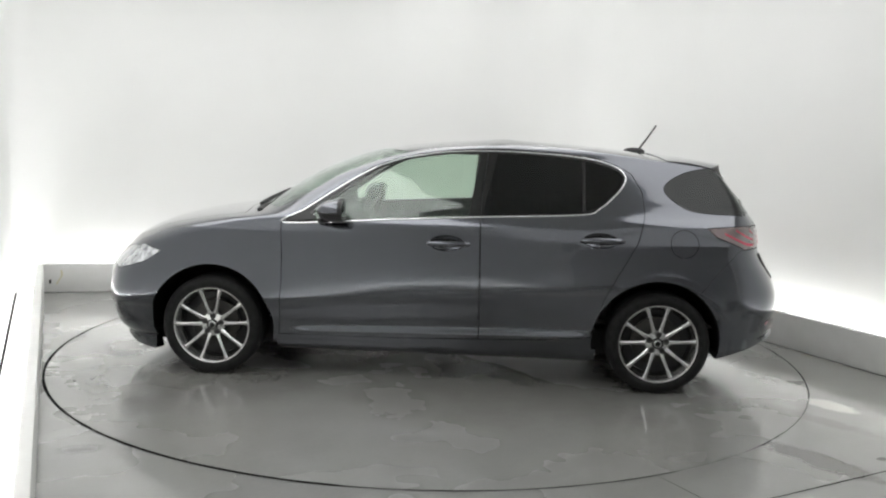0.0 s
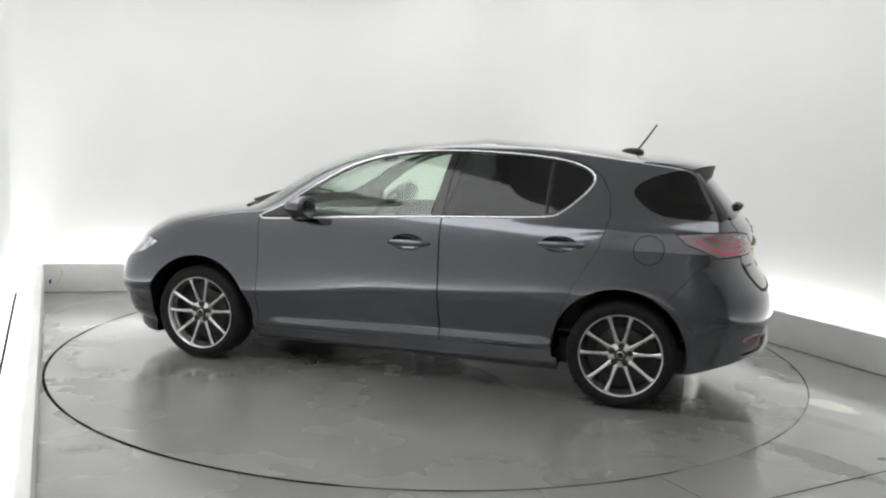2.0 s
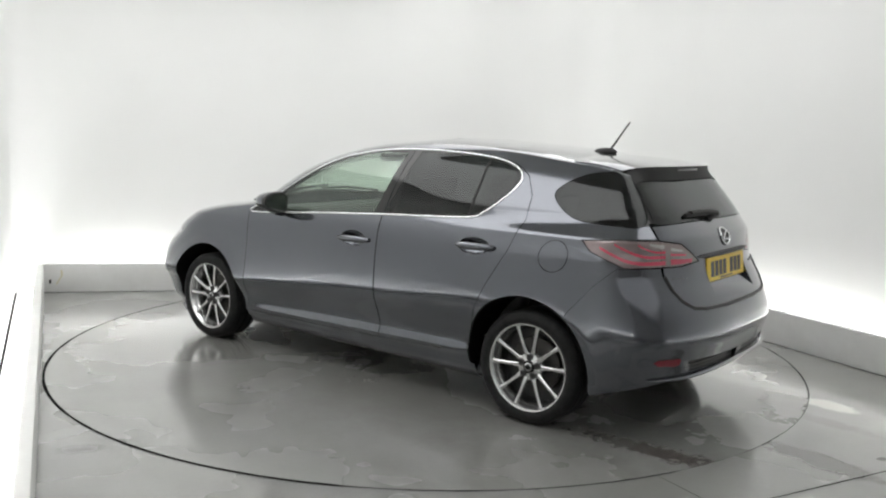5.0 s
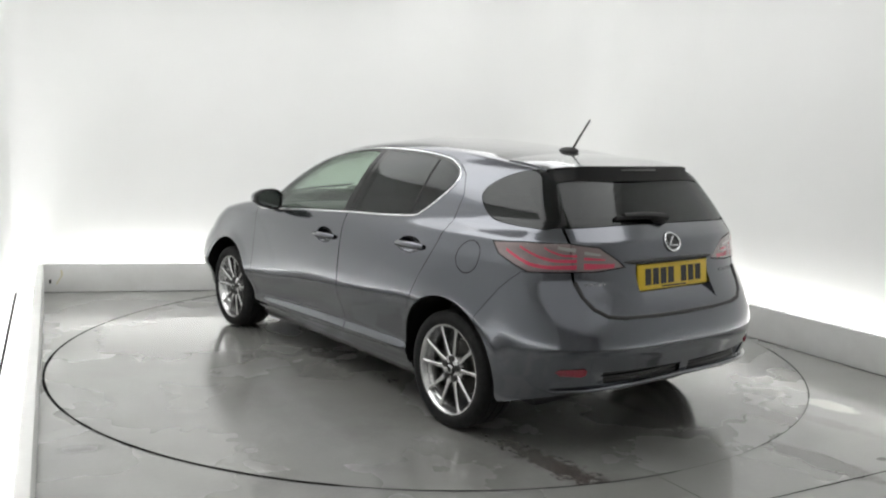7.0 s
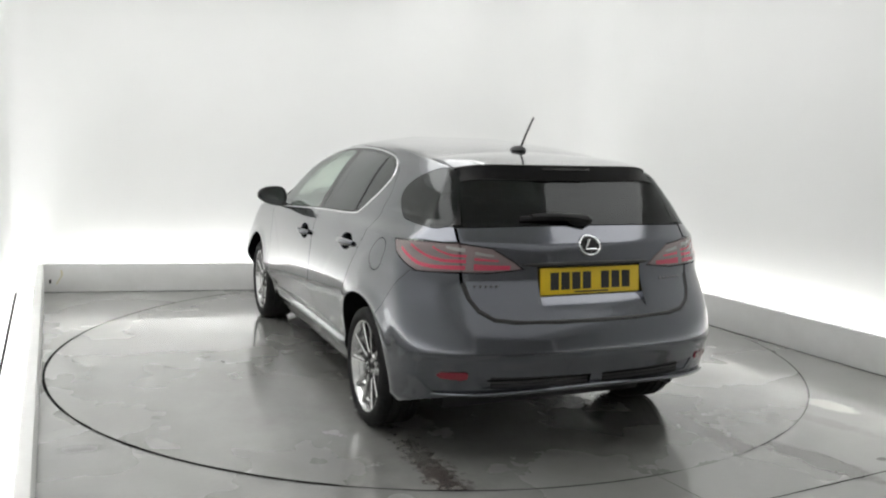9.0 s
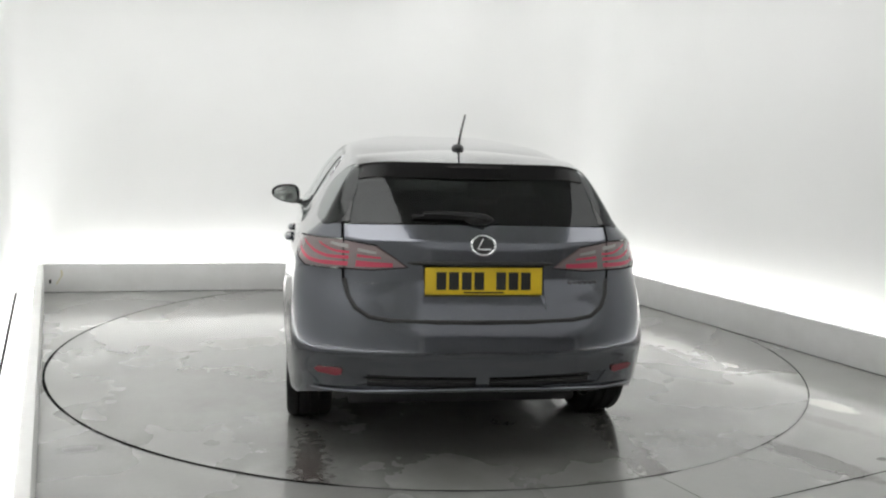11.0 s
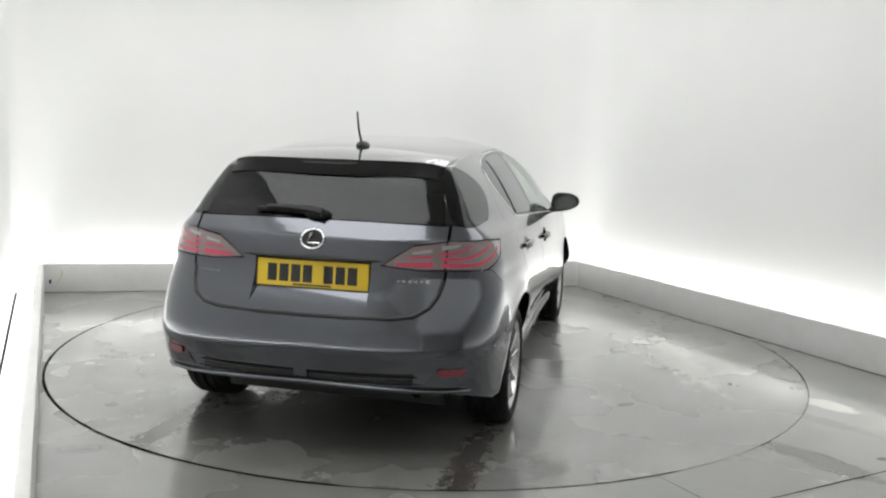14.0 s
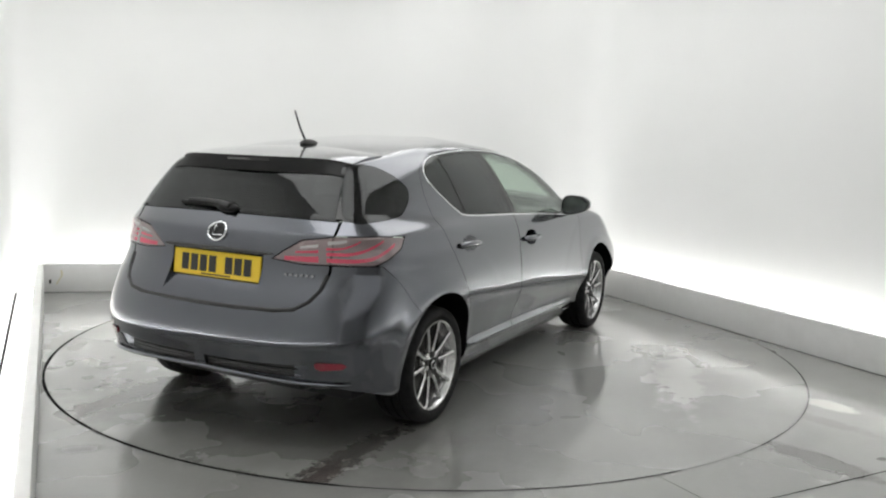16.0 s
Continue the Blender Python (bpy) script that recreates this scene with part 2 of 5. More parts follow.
def tube(bm, pts, radius, seg=8, closed=False, flat=1.0, out=None):
    """A round rod along points."""
    pts = [Vector(p) for p in pts]
    n, rings = len(pts), []
    for i, p in enumerate(pts):
        a = pts[(i - 1) % n] if (closed or i) else p
        b = pts[(i + 1) % n] if (closed or i < n - 1) else p
        d = (b - a).normalized()
        side = d.cross(out if out is not None else (Vector((0, 0, 1)) if abs(d.z) < 0.9 else Vector((1, 0, 0)))).normalized()
        up = side.cross(d)
        r = radius(i / (n - 1)) if callable(radius) else radius
        rings.append([bm.verts.new(p + side * (r * math.cos(2 * math.pi * k / seg)) + up * (r * flat * math.sin(2 * math.pi * k / seg))) for k in range(seg)])
    for i in range(n if closed else n - 1):
        a, b = rings[i], rings[(i + 1) % n]
        for k in range(seg):
            bm.faces.new((a[k], a[(k + 1) % seg], b[(k + 1) % seg], b[k]))
    if not closed:
        bm.faces.new(rings[0][::-1])
        bm.faces.new(rings[-1])
    bmesh.ops.recalc_face_normals(bm, faces=bm.faces)
    return bm


# ------------------------------------------------------------------ the photo booth
def line_meet(p, d, q, e):
    det = d[0] * -e[1] + e[0] * d[1]
    s = ((q[0] - p[0]) * -e[1] + e[0] * (q[1] - p[1])) / det
    return (p[0] + s * d[0], p[1] + s * d[1])


BL, BR = (-3.293, 1.443), (1.425, 2.495)           # kerb corners at the floor
LEFT_DIR, RIGHT_DIR = (0.4096, -0.9123), (0.4379, -0.8990)
BACK_DIR = (0.9760, 0.2176)
LEFT_END = (BL[0] + LEFT_DIR[0] * 9.6, BL[1] + LEFT_DIR[1] * 9.6)
RIGHT_END = (BR[0] + RIGHT_DIR[0] * 9.6, BR[1] + RIGHT_DIR[1] * 9.6)
FRONT_Y = -7.6


def offset(p, d, side, by):
    return (p[0] - d[1] * side * by, p[1] + d[0] * side * by)


def booth_ring(by, corner=0.0, seg=10):
    """The booth's outline, moved outwards from the kerb line, with rounded corners."""
    l0, b0, r0 = offset(BL, LEFT_DIR, -1, by), offset(BL, BACK_DIR, 1, by), offset(BR, RIGHT_DIR, 1, by)
    a = line_meet(l0, LEFT_DIR, b0, BACK_DIR)
    b = line_meet(b0, BACK_DIR, r0, RIGHT_DIR)
    c = line_meet(r0, RIGHT_DIR, (0, FRONT_Y), (1, 0))
    d = line_meet(l0, LEFT_DIR, (0, FRONT_Y), (1, 0))
    pts = [d, a, b, c]
    if not corner:
        return pts
    out = []
    for i, p in enumerate(pts):
        p, q, r = Vector(p), Vector(pts[i - 1]), Vector(pts[(i + 1) % 4])
        u, v = (q - p).normalized(), (r - p).normalized()
        for k in range(seg + 1):
            t = k / seg
            out.append(tuple(p + u * corner * (1 - t) ** 2 + v * corner * t ** 2))
    return out


def build_booth():
    # floor sheet
    bm = bmesh.new()
    ring = booth_ring(0.9)
    vs = [bm.verts.new((x, y, -0.02)) for x, y in ring] + [bm.verts.new((x, y, -0.12)) for x, y in ring]
    bm.faces.new(vs[:4][::-1])
    bm.faces.new(vs[4:])
    for i in range(4):
        bm.faces.new((vs[i], vs[(i + 1) % 4], vs[4 + (i + 1) % 4], vs[4 + i]))
    bmesh.ops.recalc_face_normals(bm, faces=bm.faces)
    tagged(obj("floor", bm, M_FLOOR), "grey painted concrete floor, damp and glossy", "floor", kind="structure")
    # floor round the turntable: a slab with a round hole
    bm = bmesh.new()
    n = 128
    inner = [(TABLE_R + 0.0002) * Vector((math.cos(2 * math.pi * i / n), math.sin(2 * math.pi * i / n))) for i in range(n)]
    iv = [bm.verts.new((p.x, p.y, 0)) for p in inner]
    il = [bm.verts.new((p.x, p.y, -0.03)) for p in inner]
    ov = []
    outline = [Vector(q) for q in booth_ring(0.26)]
    for p in inner:
        d = p.normalized()
        far = 0.0
        for i in range(4):
            a, b = outline[i], outline[(i + 1) % 4]
            e = b - a
            det = d.x * -e.y + e.x * d.y
            if abs(det) > 1e-9:
                s = (a.x * -e.y + e.x * a.y) / det
                u = (d.x * a.y - d.y * a.x) / det
                if s > 0 and -1e-6 <= u <= 1 + 1e-6:
                    far = max(far, s)
        ov.append(bm.verts.new((d.x * max(far, p.length + 0.01), d.y * max(far, p.length + 0.01), 0)))
    for i in range(n):
        j = (i + 1) % n
        bm.faces.new((iv[i], ov[i], ov[j], iv[j]))
        bm.faces.new((iv[j], il[j], il[i], iv[i]))
    return bm


TABLE_R = 2.399
surround = obj("floor_surround", build_booth(), M_FLOOR)
tagged(surround, "grey painted concrete floor around the turntable, damp and glossy", "floor", kind="structure")


def wall_sheet():
    """White infinity wall: upright, then curved into the ceiling."""
    bm = bmesh.new()
    levels = [(0.225, -0.05), (0.225, 0.0), (0.225, 0.4), (0.225, 1.2), (0.225, 2.0), (0.225, 2.5), (0.21, 2.7), (0.16, 2.86), (0.07, 2.97), (-0.07, CEIL - 0.01)]
    rings = [[bm.verts.new((x, y, z)) for x, y in booth_ring(by, 0.35)] for by, z in levels]
    for a, b in zip(rings, rings[1:]):
        for i in range(len(a)):
            j = (i + 1) % len(a)
            bm.faces.new((a[i], a[j], b[j], b[i]))
    bmesh.ops.recalc_face_normals(bm, faces=bm.faces)
    ob = obj("wall", bm, M_WALL, smooth=60)
    sol = ob.modifiers.new("thickness", "SOLIDIFY")
    sol.thickness, sol.offset = 0.05, 1.0
    return tagged(ob, "seamless white painted curved booth wall", "wall", kind="structure")


wall_sheet()
# an unseen grey panel stands in for the dim car entrance in the reflections
bm = bmesh.new()
box(bm, 0.80, 6.20, FRONT_Y + 0.03, FRONT_Y + 0.11, 0.0, 2.90, 0.004)
tagged(obj("entrance_panel", bm, M_PANEL), "unseen grey panel standing in for the dim entrance", "wall", kind="structure")
bm = bmesh.new()
prism(bm, booth_ring(0.40, 0.35), lambda a, b, h: (a, b, h), CEIL, CEIL + 0.06)
tagged(obj("ceiling", bm, M_WALL), "plain white booth ceiling", "ceiling", kind="structure")


def kerb(name, p, q, side):
    d = Vector((q[0] - p[0], q[1] - p[1]))
    length = d.length
    d.normalize()
    nrm = Vector((-d.y, d.x)) * side
    bm = bmesh.new()
    box(bm, 0, length, 0, 0.05, 0.003, KERB_H, 0.006)
    for v in bm.verts:
        w = Vector(p) + d * v.co.x + nrm * v.co.y
        v.co = (w.x, w.y, v.co.z)
    bmesh.ops.recalc_face_normals(bm, faces=bm.faces)
    tagged(obj(name, bm, M_KERB, smooth=30), "low off-white painted kerb board, scuffed", "kerb", kind="structure")


def cove(p, q, side):
    """Light strip lying in the trough behind a kerb."""
    d = Vector((q[0] - p[0], q[1] - p[1]))
    length = d.length
    d.normalize()
    nrm = Vector((-d.y, d.x)) * side
    root = new("cove_light")
    root.location = (p[0] + nrm.x * 0.115, p[1] + nrm.y * 0.115, 0.004)
    root.rotation_euler = (0, 0, math.atan2(d.y, d.x))
    bm = bmesh.new()
    box(bm, 0.12, length - 0.12, -0.035, 0.035, 0.0, 0.04, 0.004)
    part("housing", bm, M_KERB, root)
    bm = bmesh.new()
    box(bm, 0.13, length - 0.13, -0.03, 0.03, 0.042, 0.06, 0.006)
    part("diffuser", bm, M_STRIP, root, "glowing white diffuser")
    return tagged(root, "glowing white light strip behind the kerb", "light", group="cove lights")


def trough(name, p, q, side):
    """White floor of the trough behind a kerb."""
    d = Vector((q[0] - p[0], q[1] - p[1]))
    length = d.length
    d.normalize()
    nrm = Vector((-d.y, d.x)) * side
    bm = bmesh.new()
    box(bm, -0.2, length + 0.2, 0.052, 0.222, 0.001, 0.004)
    for v in bm.verts:
        w = Vector(p) + d * v.co.x + nrm * v.co.y
        v.co = (w.x, w.y, v.co.z)
    bmesh.ops.recalc_face_normals(bm, faces=bm.faces)
    tagged(obj(name, bm, M_WALL), "white painted trough floor", "floor", kind="structure")


FRONT_L = line_meet(BL, LEFT_DIR, (0, FRONT_Y + 0.23), (1, 0))
FRONT_R = line_meet(BR, RIGHT_DIR, (0, FRONT_Y + 0.23), (1, 0))
for side_name, p_, q_, s_ in (("back", BL, BR, 1), ("left", BL, FRONT_L, -1), ("right", BR, FRONT_R, 1)):
    kerb("kerb_" + side_name, p_, q_, s_)
    cove(p_, q_, s_)
for side_name, p_, q_, s_ in (("left", BL, FRONT_L, -1),):
    trough("trough_" + side_name, p_, q_, s_)


def seam(name, p, q, width):
    d = Vector((q[0] - p[0], q[1] - p[1]))
    n = Vector((-d.y, d.x)).normalized() * width / 2
    bm = bmesh.new()
    k = 24
    rows = []
    for i in range(k + 1):
        c = Vector(p) + d * (i / k)
        w = 0.6 + 0.4 * noise.noise(Vector((c.x * 3, c.y * 3, 0)))
        rows.append([bm.verts.new((c.x + n.x * w, c.y + n.y * w, 0.0015)), bm.verts.new((c.x - n.x * w, c.y - n.y * w, 0.0015))])
    for a, b in zip(rows, rows[1:]):
        bm.faces.new((a[0], b[0], b[1], a[1]))
    bmesh.ops.recalc_face_normals(bm, faces=bm.faces)
    for f in bm.faces:
        if f.normal.z < 0:
            f.normal_flip()
    tagged(obj(name, bm, M_GAP), "thin dark joint in the floor", "joint", kind="structure")


seam("floor_joint_1", (1.05, -2.575), (3.35, -1.42), 0.012)
seam("floor_joint_2", (1.005, -2.19), (1.16, -2.48), 0.005)


def ring_joint():
    """The dark joint round the turntable, clogged with dirt along some stretches."""
    bm = bmesh.new()
    n = 360
    rows = []
    for i in range(n):
        a = 2 * math.pi * i / n
        deg = math.degrees(a)
        w = 0.0050
        if 175 <= deg <= 262:
            w = 0.0095
        elif 120 <= deg < 175:
            w = 0.0060
        elif 3 < deg < 120:
            w = 0.0012
        elif 297 < deg < 309:
            w = 0.0008
        elif 309 <= deg < 336:
            w = 0.0024
        w *= 0.85 + 0.3 * noise.noise(Vector((math.cos(a) * 9, math.sin(a) * 9, 2)))
        c, s = math.cos(a), math.sin(a)
        rows.append([bm.verts.new((c * (TABLE_R - w), s * (TABLE_R - w), 0.0014)), bm.verts.new((c * (TABLE_R + w), s * (TABLE_R + w), 0.0014))])
    for i in range(n):
        a, b = rows[i], rows[(i + 1) % n]
        bm.faces.new((a[0], a[1], b[1], b[0]))
    tagged(obj("turntable_joint", bm, M_GAP), "dark circular joint round the turntable", "joint", kind="structure")


ring_joint()


def wall_line():
    """Thin dark gap at the foot of the wall beside the camera."""
    bm = bmesh.new()
    p, q = offset(BL, LEFT_DIR, -1, 0.212), offset(FRONT_L, LEFT_DIR, -1, 0.212)
    d = Vector((q[0] - p[0], q[1] - p[1])).normalized()
    n = Vector((-d.y, d.x)) * 0.0075
    vs = [bm.verts.new((a[0] + s * n.x, a[1] + s * n.y, 0.006)) for a, s in ((p, 1), (p, -1), (q, -1), (q, 1))]
    f = bm.faces.new(vs)
    bm.normal_update()
    if f.normal.z < 0:
        f.normal_flip()
    tagged(obj("wall_joint", bm, M_GAP), "thin dark joint at the wall's foot", "joint", kind="structure")


wall_line()


def tape_mark():
    """Faded yellow scrape on the kerb board."""
    root = new("tape_mark")
    d = Vector((BR[0] - BL[0], BR[1] - BL[1])).normalized()
    root.matrix_world = pose(BL[0] + d.x * 0.03, BL[1] + d.y * 0.03, 0.0, 0, 0, math.degrees(math.atan2(d.y, d.x)))
    bm = bmesh.new()
    prism(bm, [(0.105, 0.19), (0.118, 0.195), (0.125, 0.15), (0.075, 0.07), (0.065, 0.075), (0.11, 0.145)], lambda a, b, h: (a, h, b), -0.0025, 0.001)
    part("tape", bm, M_TAPE, root, "faded yellow tape")
    bm = bmesh.new()
    prism(bm, [(0.012, 0.075), (0.03, 0.08), (0.03, 0.115), (0.012, 0.11)], lambda a, b, h: (a, h, b), -0.0025, 0.001)
    part("scuff", bm, M_GAP, root, "dark scuff")
    tagged(root, "faded yellow tape scrap on the kerb board", "tape")


tape_mark()
# ------------------------------------------------------------------ turntable (turns with the car)
table = new("turntable")
bm = bmesh.new()
lathe(bm, [(0.0005, 0.0), (0.5, 0.0), (1.2, 0.0), (TABLE_R - 0.0002, 0.0), (TABLE_R - 0.0002, -0.002), (TABLE_R - 0.0004, -0.015)], 128, "z")
for f in bm.faces:
    if f.normal.z < 0:
        f.normal_flip()
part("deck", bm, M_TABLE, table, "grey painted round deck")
tagged(table, "flush grey round vehicle turntable, wet in patches", "turntable")
# ------------------------------------------------------------------ the car
PIVOT = (0.072, -0.074)      # the turntable's axis, in the car's own space


def curve(table_):
    """A smooth monotone curve through (place, value) rows."""
    X = [r[0] for r in table_]
    Y = [r[1] for r in table_]
    n = len(X)
    h = [X[i + 1] - X[i] for i in range(n - 1)]
    dl = [(Y[i + 1] - Y[i]) / h[i] for i in range(n - 1)]
    m = [0.0] * n
    m[0], m[-1] = dl[0], dl[-1]
    for i in range(1, n - 1):
        if dl[i - 1] * dl[i] > 0:
            w1, w2 = 2 * h[i] + h[i - 1], h[i] + 2 * h[i - 1]
            m[i] = (w1 + w2) / (w1 / dl[i - 1] + w2 / dl[i])

    def value(x):
        if x <= X[0]:
            return Y[0]
        if x >= X[-1]:
            return Y[-1]
        i = 0
        while x > X[i + 1]:
            i += 1
        t = (x - X[i]) / h[i]
        return ((1 + 2 * t) * (1 - t) ** 2 * Y[i] + t * (1 - t) ** 2 * h[i] * m[i] + t * t * (3 - 2 * t) * Y[i + 1] + t * t * (t - 1) * h[i] * m[i + 1])
    return value


def eased(table_, sigma):
    """The same curve with its kinks rounded off over so many metres."""
    raw = curve(table_)
    lo, hi = table_[0][0], table_[-1][0]
    n = 900
    at = np.linspace(lo - 4 * sigma, hi + 4 * sigma, n)
    vals = np.array([2 * raw(lo) - raw(2 * lo - z) if z < lo else 2 * raw(hi) - raw(2 * hi - z) if z > hi else raw(z) for z in at])
    step = at[1] - at[0]
    k = np.arange(-int(4 * sigma / step), int(4 * sigma / step) + 1) * step
    kernel = np.exp(-0.5 * (k / sigma) ** 2)
    soft = np.convolve(vals, kernel / kernel.sum(), "same")
    return lambda z: float(np.interp(z, at, soft))


TOP = 1.418
x_front = eased([(0.17, 1.93), (0.20, 1.985), (0.25, 2.035), (0.32, 2.060), (0.45, 2.075), (0.56, 2.068), (0.64, 2.03), (0.70, 1.975), (0.76, 1.92), (0.82, 1.82), (0.87, 1.70), (0.92, 1.46),
                 (0.955, 1.20), (0.99, 1.105), (1.10, 0.93), (1.19, 0.78), (1.27, 0.60), (1.32, 0.45), (1.355, 0.29), (1.38, 0.10), (1.40, -0.14), (TOP, -0.36)], 0.008)
x_rear = eased([(0.17, -1.80), (0.20, -1.91), (0.27, -2.02), (0.36, -2.047), (0.44, -2.066), (0.48, -2.079), (0.505, -2.081), (0.55, -2.073), (0.60, -2.057), (0.65, -2.034), (0.70, -2.007), (0.76, -1.974), (0.82, -1.953), (0.90, -1.945),
                (0.96, -1.93), (0.995, -1.902), (1.05, -1.852), (1.15, -1.765), (1.24, -1.685), (1.285, -1.64), (1.305, -1.54), (1.33, -1.40), (1.358, -1.24), (1.382, -1.02), (1.40, -0.74), (TOP, -0.38)], 0.006)
w_side = eased([(0.17, 0.70), (0.19, 0.755), (0.215, 0.782), (0.24, 0.797), (0.265, 0.803), (0.30, 0.807), (0.34, 0.814), (0.40, 0.832), (0.46, 0.854), (0.51, 0.868), (0.55, 0.873), (0.60, 0.870), (0.70, 0.860), (0.78, 0.850), (0.86, 0.836), (0.92, 0.818),
                (0.96, 0.798), (1.00, 0.772), (1.06, 0.742), (1.13, 0.702), (1.20, 0.660), (1.27, 0.610), (1.32, 0.565), (1.355, 0.535), (1.38, 0.485), (1.40, 0.40), (TOP, 0.25)], 0.010)
l_front = eased([(0.17, 0.40), (0.3, 0.40), (0.5, 0.45), (0.62, 0.50), (0.70, 0.52), (0.78, 0.50), (0.85, 0.45), (0.93, 0.40), (1.0, 0.42), (1.2, 0.42), (1.33, 0.5), (TOP, 0.6)], 0.03)
l_rear = eased([(0.17, 0.40), (0.3, 0.40), (0.5, 0.42), (0.60, 0.41), (0.66, 0.385), (0.72, 0.365), (0.8, 0.36), (0.9, 0.36), (0.96, 0.30), (1.0, 0.23), (1.05, 0.16), (1.1, 0.13), (1.2, 0.09), (1.28, 0.06), (1.31, 0.20), (1.34, 0.36), (TOP, 0.6)], 0.022)


def bulge(x, z):
    """Flared arches and the waist of the doors."""
    out = 0.0
    for cx, amp in ((1.30, 0.014), (-1.30, 0.014)):
        d = math.hypot((x - cx) / 0.50, (z - 0.36) / 0.36)
        if d < 1.6:
            out += amp * math.exp(-(d * d) * 1.1)
        r = math.hypot(x - cx, z - 0.298)
        if z > 0.25:
            out += 0.0055 * math.exp(-((r - 0.370) / 0.036) ** 2)
    if 0.2 < z < 1.0:
        out -= 0.016 * math.exp(-((x - 0.05) / 0.55) ** 2) * math.exp(-((z - 0.40) / 0.13) ** 2)
    # sill flare along the foot of the doors
    along = ease((0.92 - x) / 0.22) * ease((x + 0.98) / 0.16)
    if along > 0.0 and z < 0.5:
        out += (0.017 - 0.006 * x) * along * math.exp(-((z - (0.288 - 0.022 * x)) / 0.028) ** 2)
    # shoulder over the rear wheels, and the hollow above it
    rear = ease((-0.75 - x) / 0.6)
    if rear > 0.0 and z > 0.7:
        out += rear * (0.013 * math.exp(-((z - 0.965) / 0.032) ** 2) - 0.003 * math.exp(-((z - 1.035) / 0.036) ** 2))
    # the rear bumper's sides hang down behind the wheels
    if x < -1.3 and z < 0.56:
        out += 0.046 * ease((-1.34 - x) / 0.22) * ease((0.56 - z) / 0.24)
    # step across the front bumper, below which it draws in
    nose = ease((x - 1.42) / 0.2)
    if nose > 0.0 and z < 0.5:
        out -= nose * 0.007 * ease((0.415 - z) / 0.03)
    return out


def ease(t):
    t = max(0.0, min(1.0, t))
    return t * t * (3 - 2 * t)


def crease_shift(x, z):
    """The widest line of the doors climbs towards the rear wheel."""
    if not 0.24 < z < 0.98:
        return 0.0
    s = max(-0.105, min(0.075, -0.095 * (x + 0.26)))
    return s * ease((1.62 + min(0.0, x)) / 0.4) * math.sin(math.pi * (z - 0.24) / 0.74) ** 2


def taper(x, z):
    """How the cabin draws in towards the rear and the nose."""
    t = 0.032 * max(0.0, (-x - 1.05) / 0.6) ** 2 * max(0.0, min(1.0, (1.0 - z) / 0.2))
    if z > 0.86:
        k = min(1.0, (z - 0.86) / 0.2)
        t += k * 0.052 * max(0.0, (-x - 0.55) / 1.0) ** 2
        t += k * 0.05 * max(0.0, (x - 0.2) / 0.8) ** 2
    return t


def body_y(x, z, inset=0.0):
    a, b = x_rear(z) + inset * 1.3, x_front(z) - inset * 1.3
    if x <= a or x >= b:
        return 0.0
    w = w_side(z - crease_shift(x, z)) - inset + bulge(x, z) - taper(x, z)
    lf, lr = min(l_front(z), (b - a) * 0.5), min(l_rear(z), (b - a) * 0.5)
    sf, sr = min(1.0, (b - x) / lf), min(1.0, (x - a) / lr)
    nf = 2.3 if z > 0.9 else 2.3 + 0.2 * min(1.0, (0.9 - z) / 0.3)
    nr = 2.5 + 0.4 * ease((0.90 - z) / 0.38)
    return w * (1 - (1 - sf) ** nf) ** (1 / nf) * (1 - (1 - sr) ** nr) ** (1 / nr)


def body_solid(inset=0.0, z0=0.17, z1=TOP, nz=120, na=84):
    bm = bmesh.new()
    zs = []
    for i in range(nz + 1):
        t = i / nz
        if z1 - z0 < 0.2:
            zs.append(z0 + (z1 - z0) * t)
        else:
            zs.append(z0 + (z1 - z0) * (0.72 * t + 0.28 * math.sin(t * math.pi / 2)))
    rings = []
    for z in zs:
        a, b = x_rear(z) + inset * 1.3, x_front(z) - inset * 1.3
        half = []
        for k in range(na + 1):
            x = a + (b - a) * (1 - math.cos(math.pi * k / na)) / 2
            half.append((x, body_y(x, z, inset) if 0 < k < na else 0.0))
        ring = [bm.verts.new((x, y, z)) for x, y in half]
        ring += [bm.verts.new((x, -y, z)) for x, y in half[-2:0:-1]]
        rings.append(ring)
    for p, q in zip(rings, rings[1:]):
        n = len(p)
        for i in range(n):
            j = (i + 1) % n
            bm.faces.new((p[i], p[j], q[j], q[i]))
    bm.faces.new(rings[0][::-1])
    bm.faces.new(rings[-1])
    bmesh.ops.recalc_face_normals(bm, faces=bm.faces)
    return bm


car = new("car")
tagged(car, "dark grey metallic five-door hatchback on silver alloy wheels", "car")
carbase = Matrix.Translation((-PIVOT[0], -PIVOT[1], 0))


def carpart(name, bm, mat, parent=None, label="", smooth=35):
    ob = part(name, bm, mat, parent or car, label, smooth)
    if parent is None:
        ob.matrix_basis = carbase
    return ob


def z_top(x, y, lo=0.7):
    """Height of the upper skin over (x, y)."""
    a, b = lo, TOP
    for _ in range(24):
        m = (a + b) / 2
        if body_y(x, m) > abs(y):
            a = m
        else:
            b = m
    return a


def x_back(y, z):
    """Where the tail's skin lies at (y, z)."""
    a, b = x_rear(z), -1.0
    for _ in range(24):
        m = (a + b) / 2
        if body_y(m, z) > abs(y):
            b = m
        else:
            a = m
    return b


def mesh_of(bm):
    me = bpy.data.meshes.new("work")
    bm.to_mesh(me)
    bm.free()
    return me


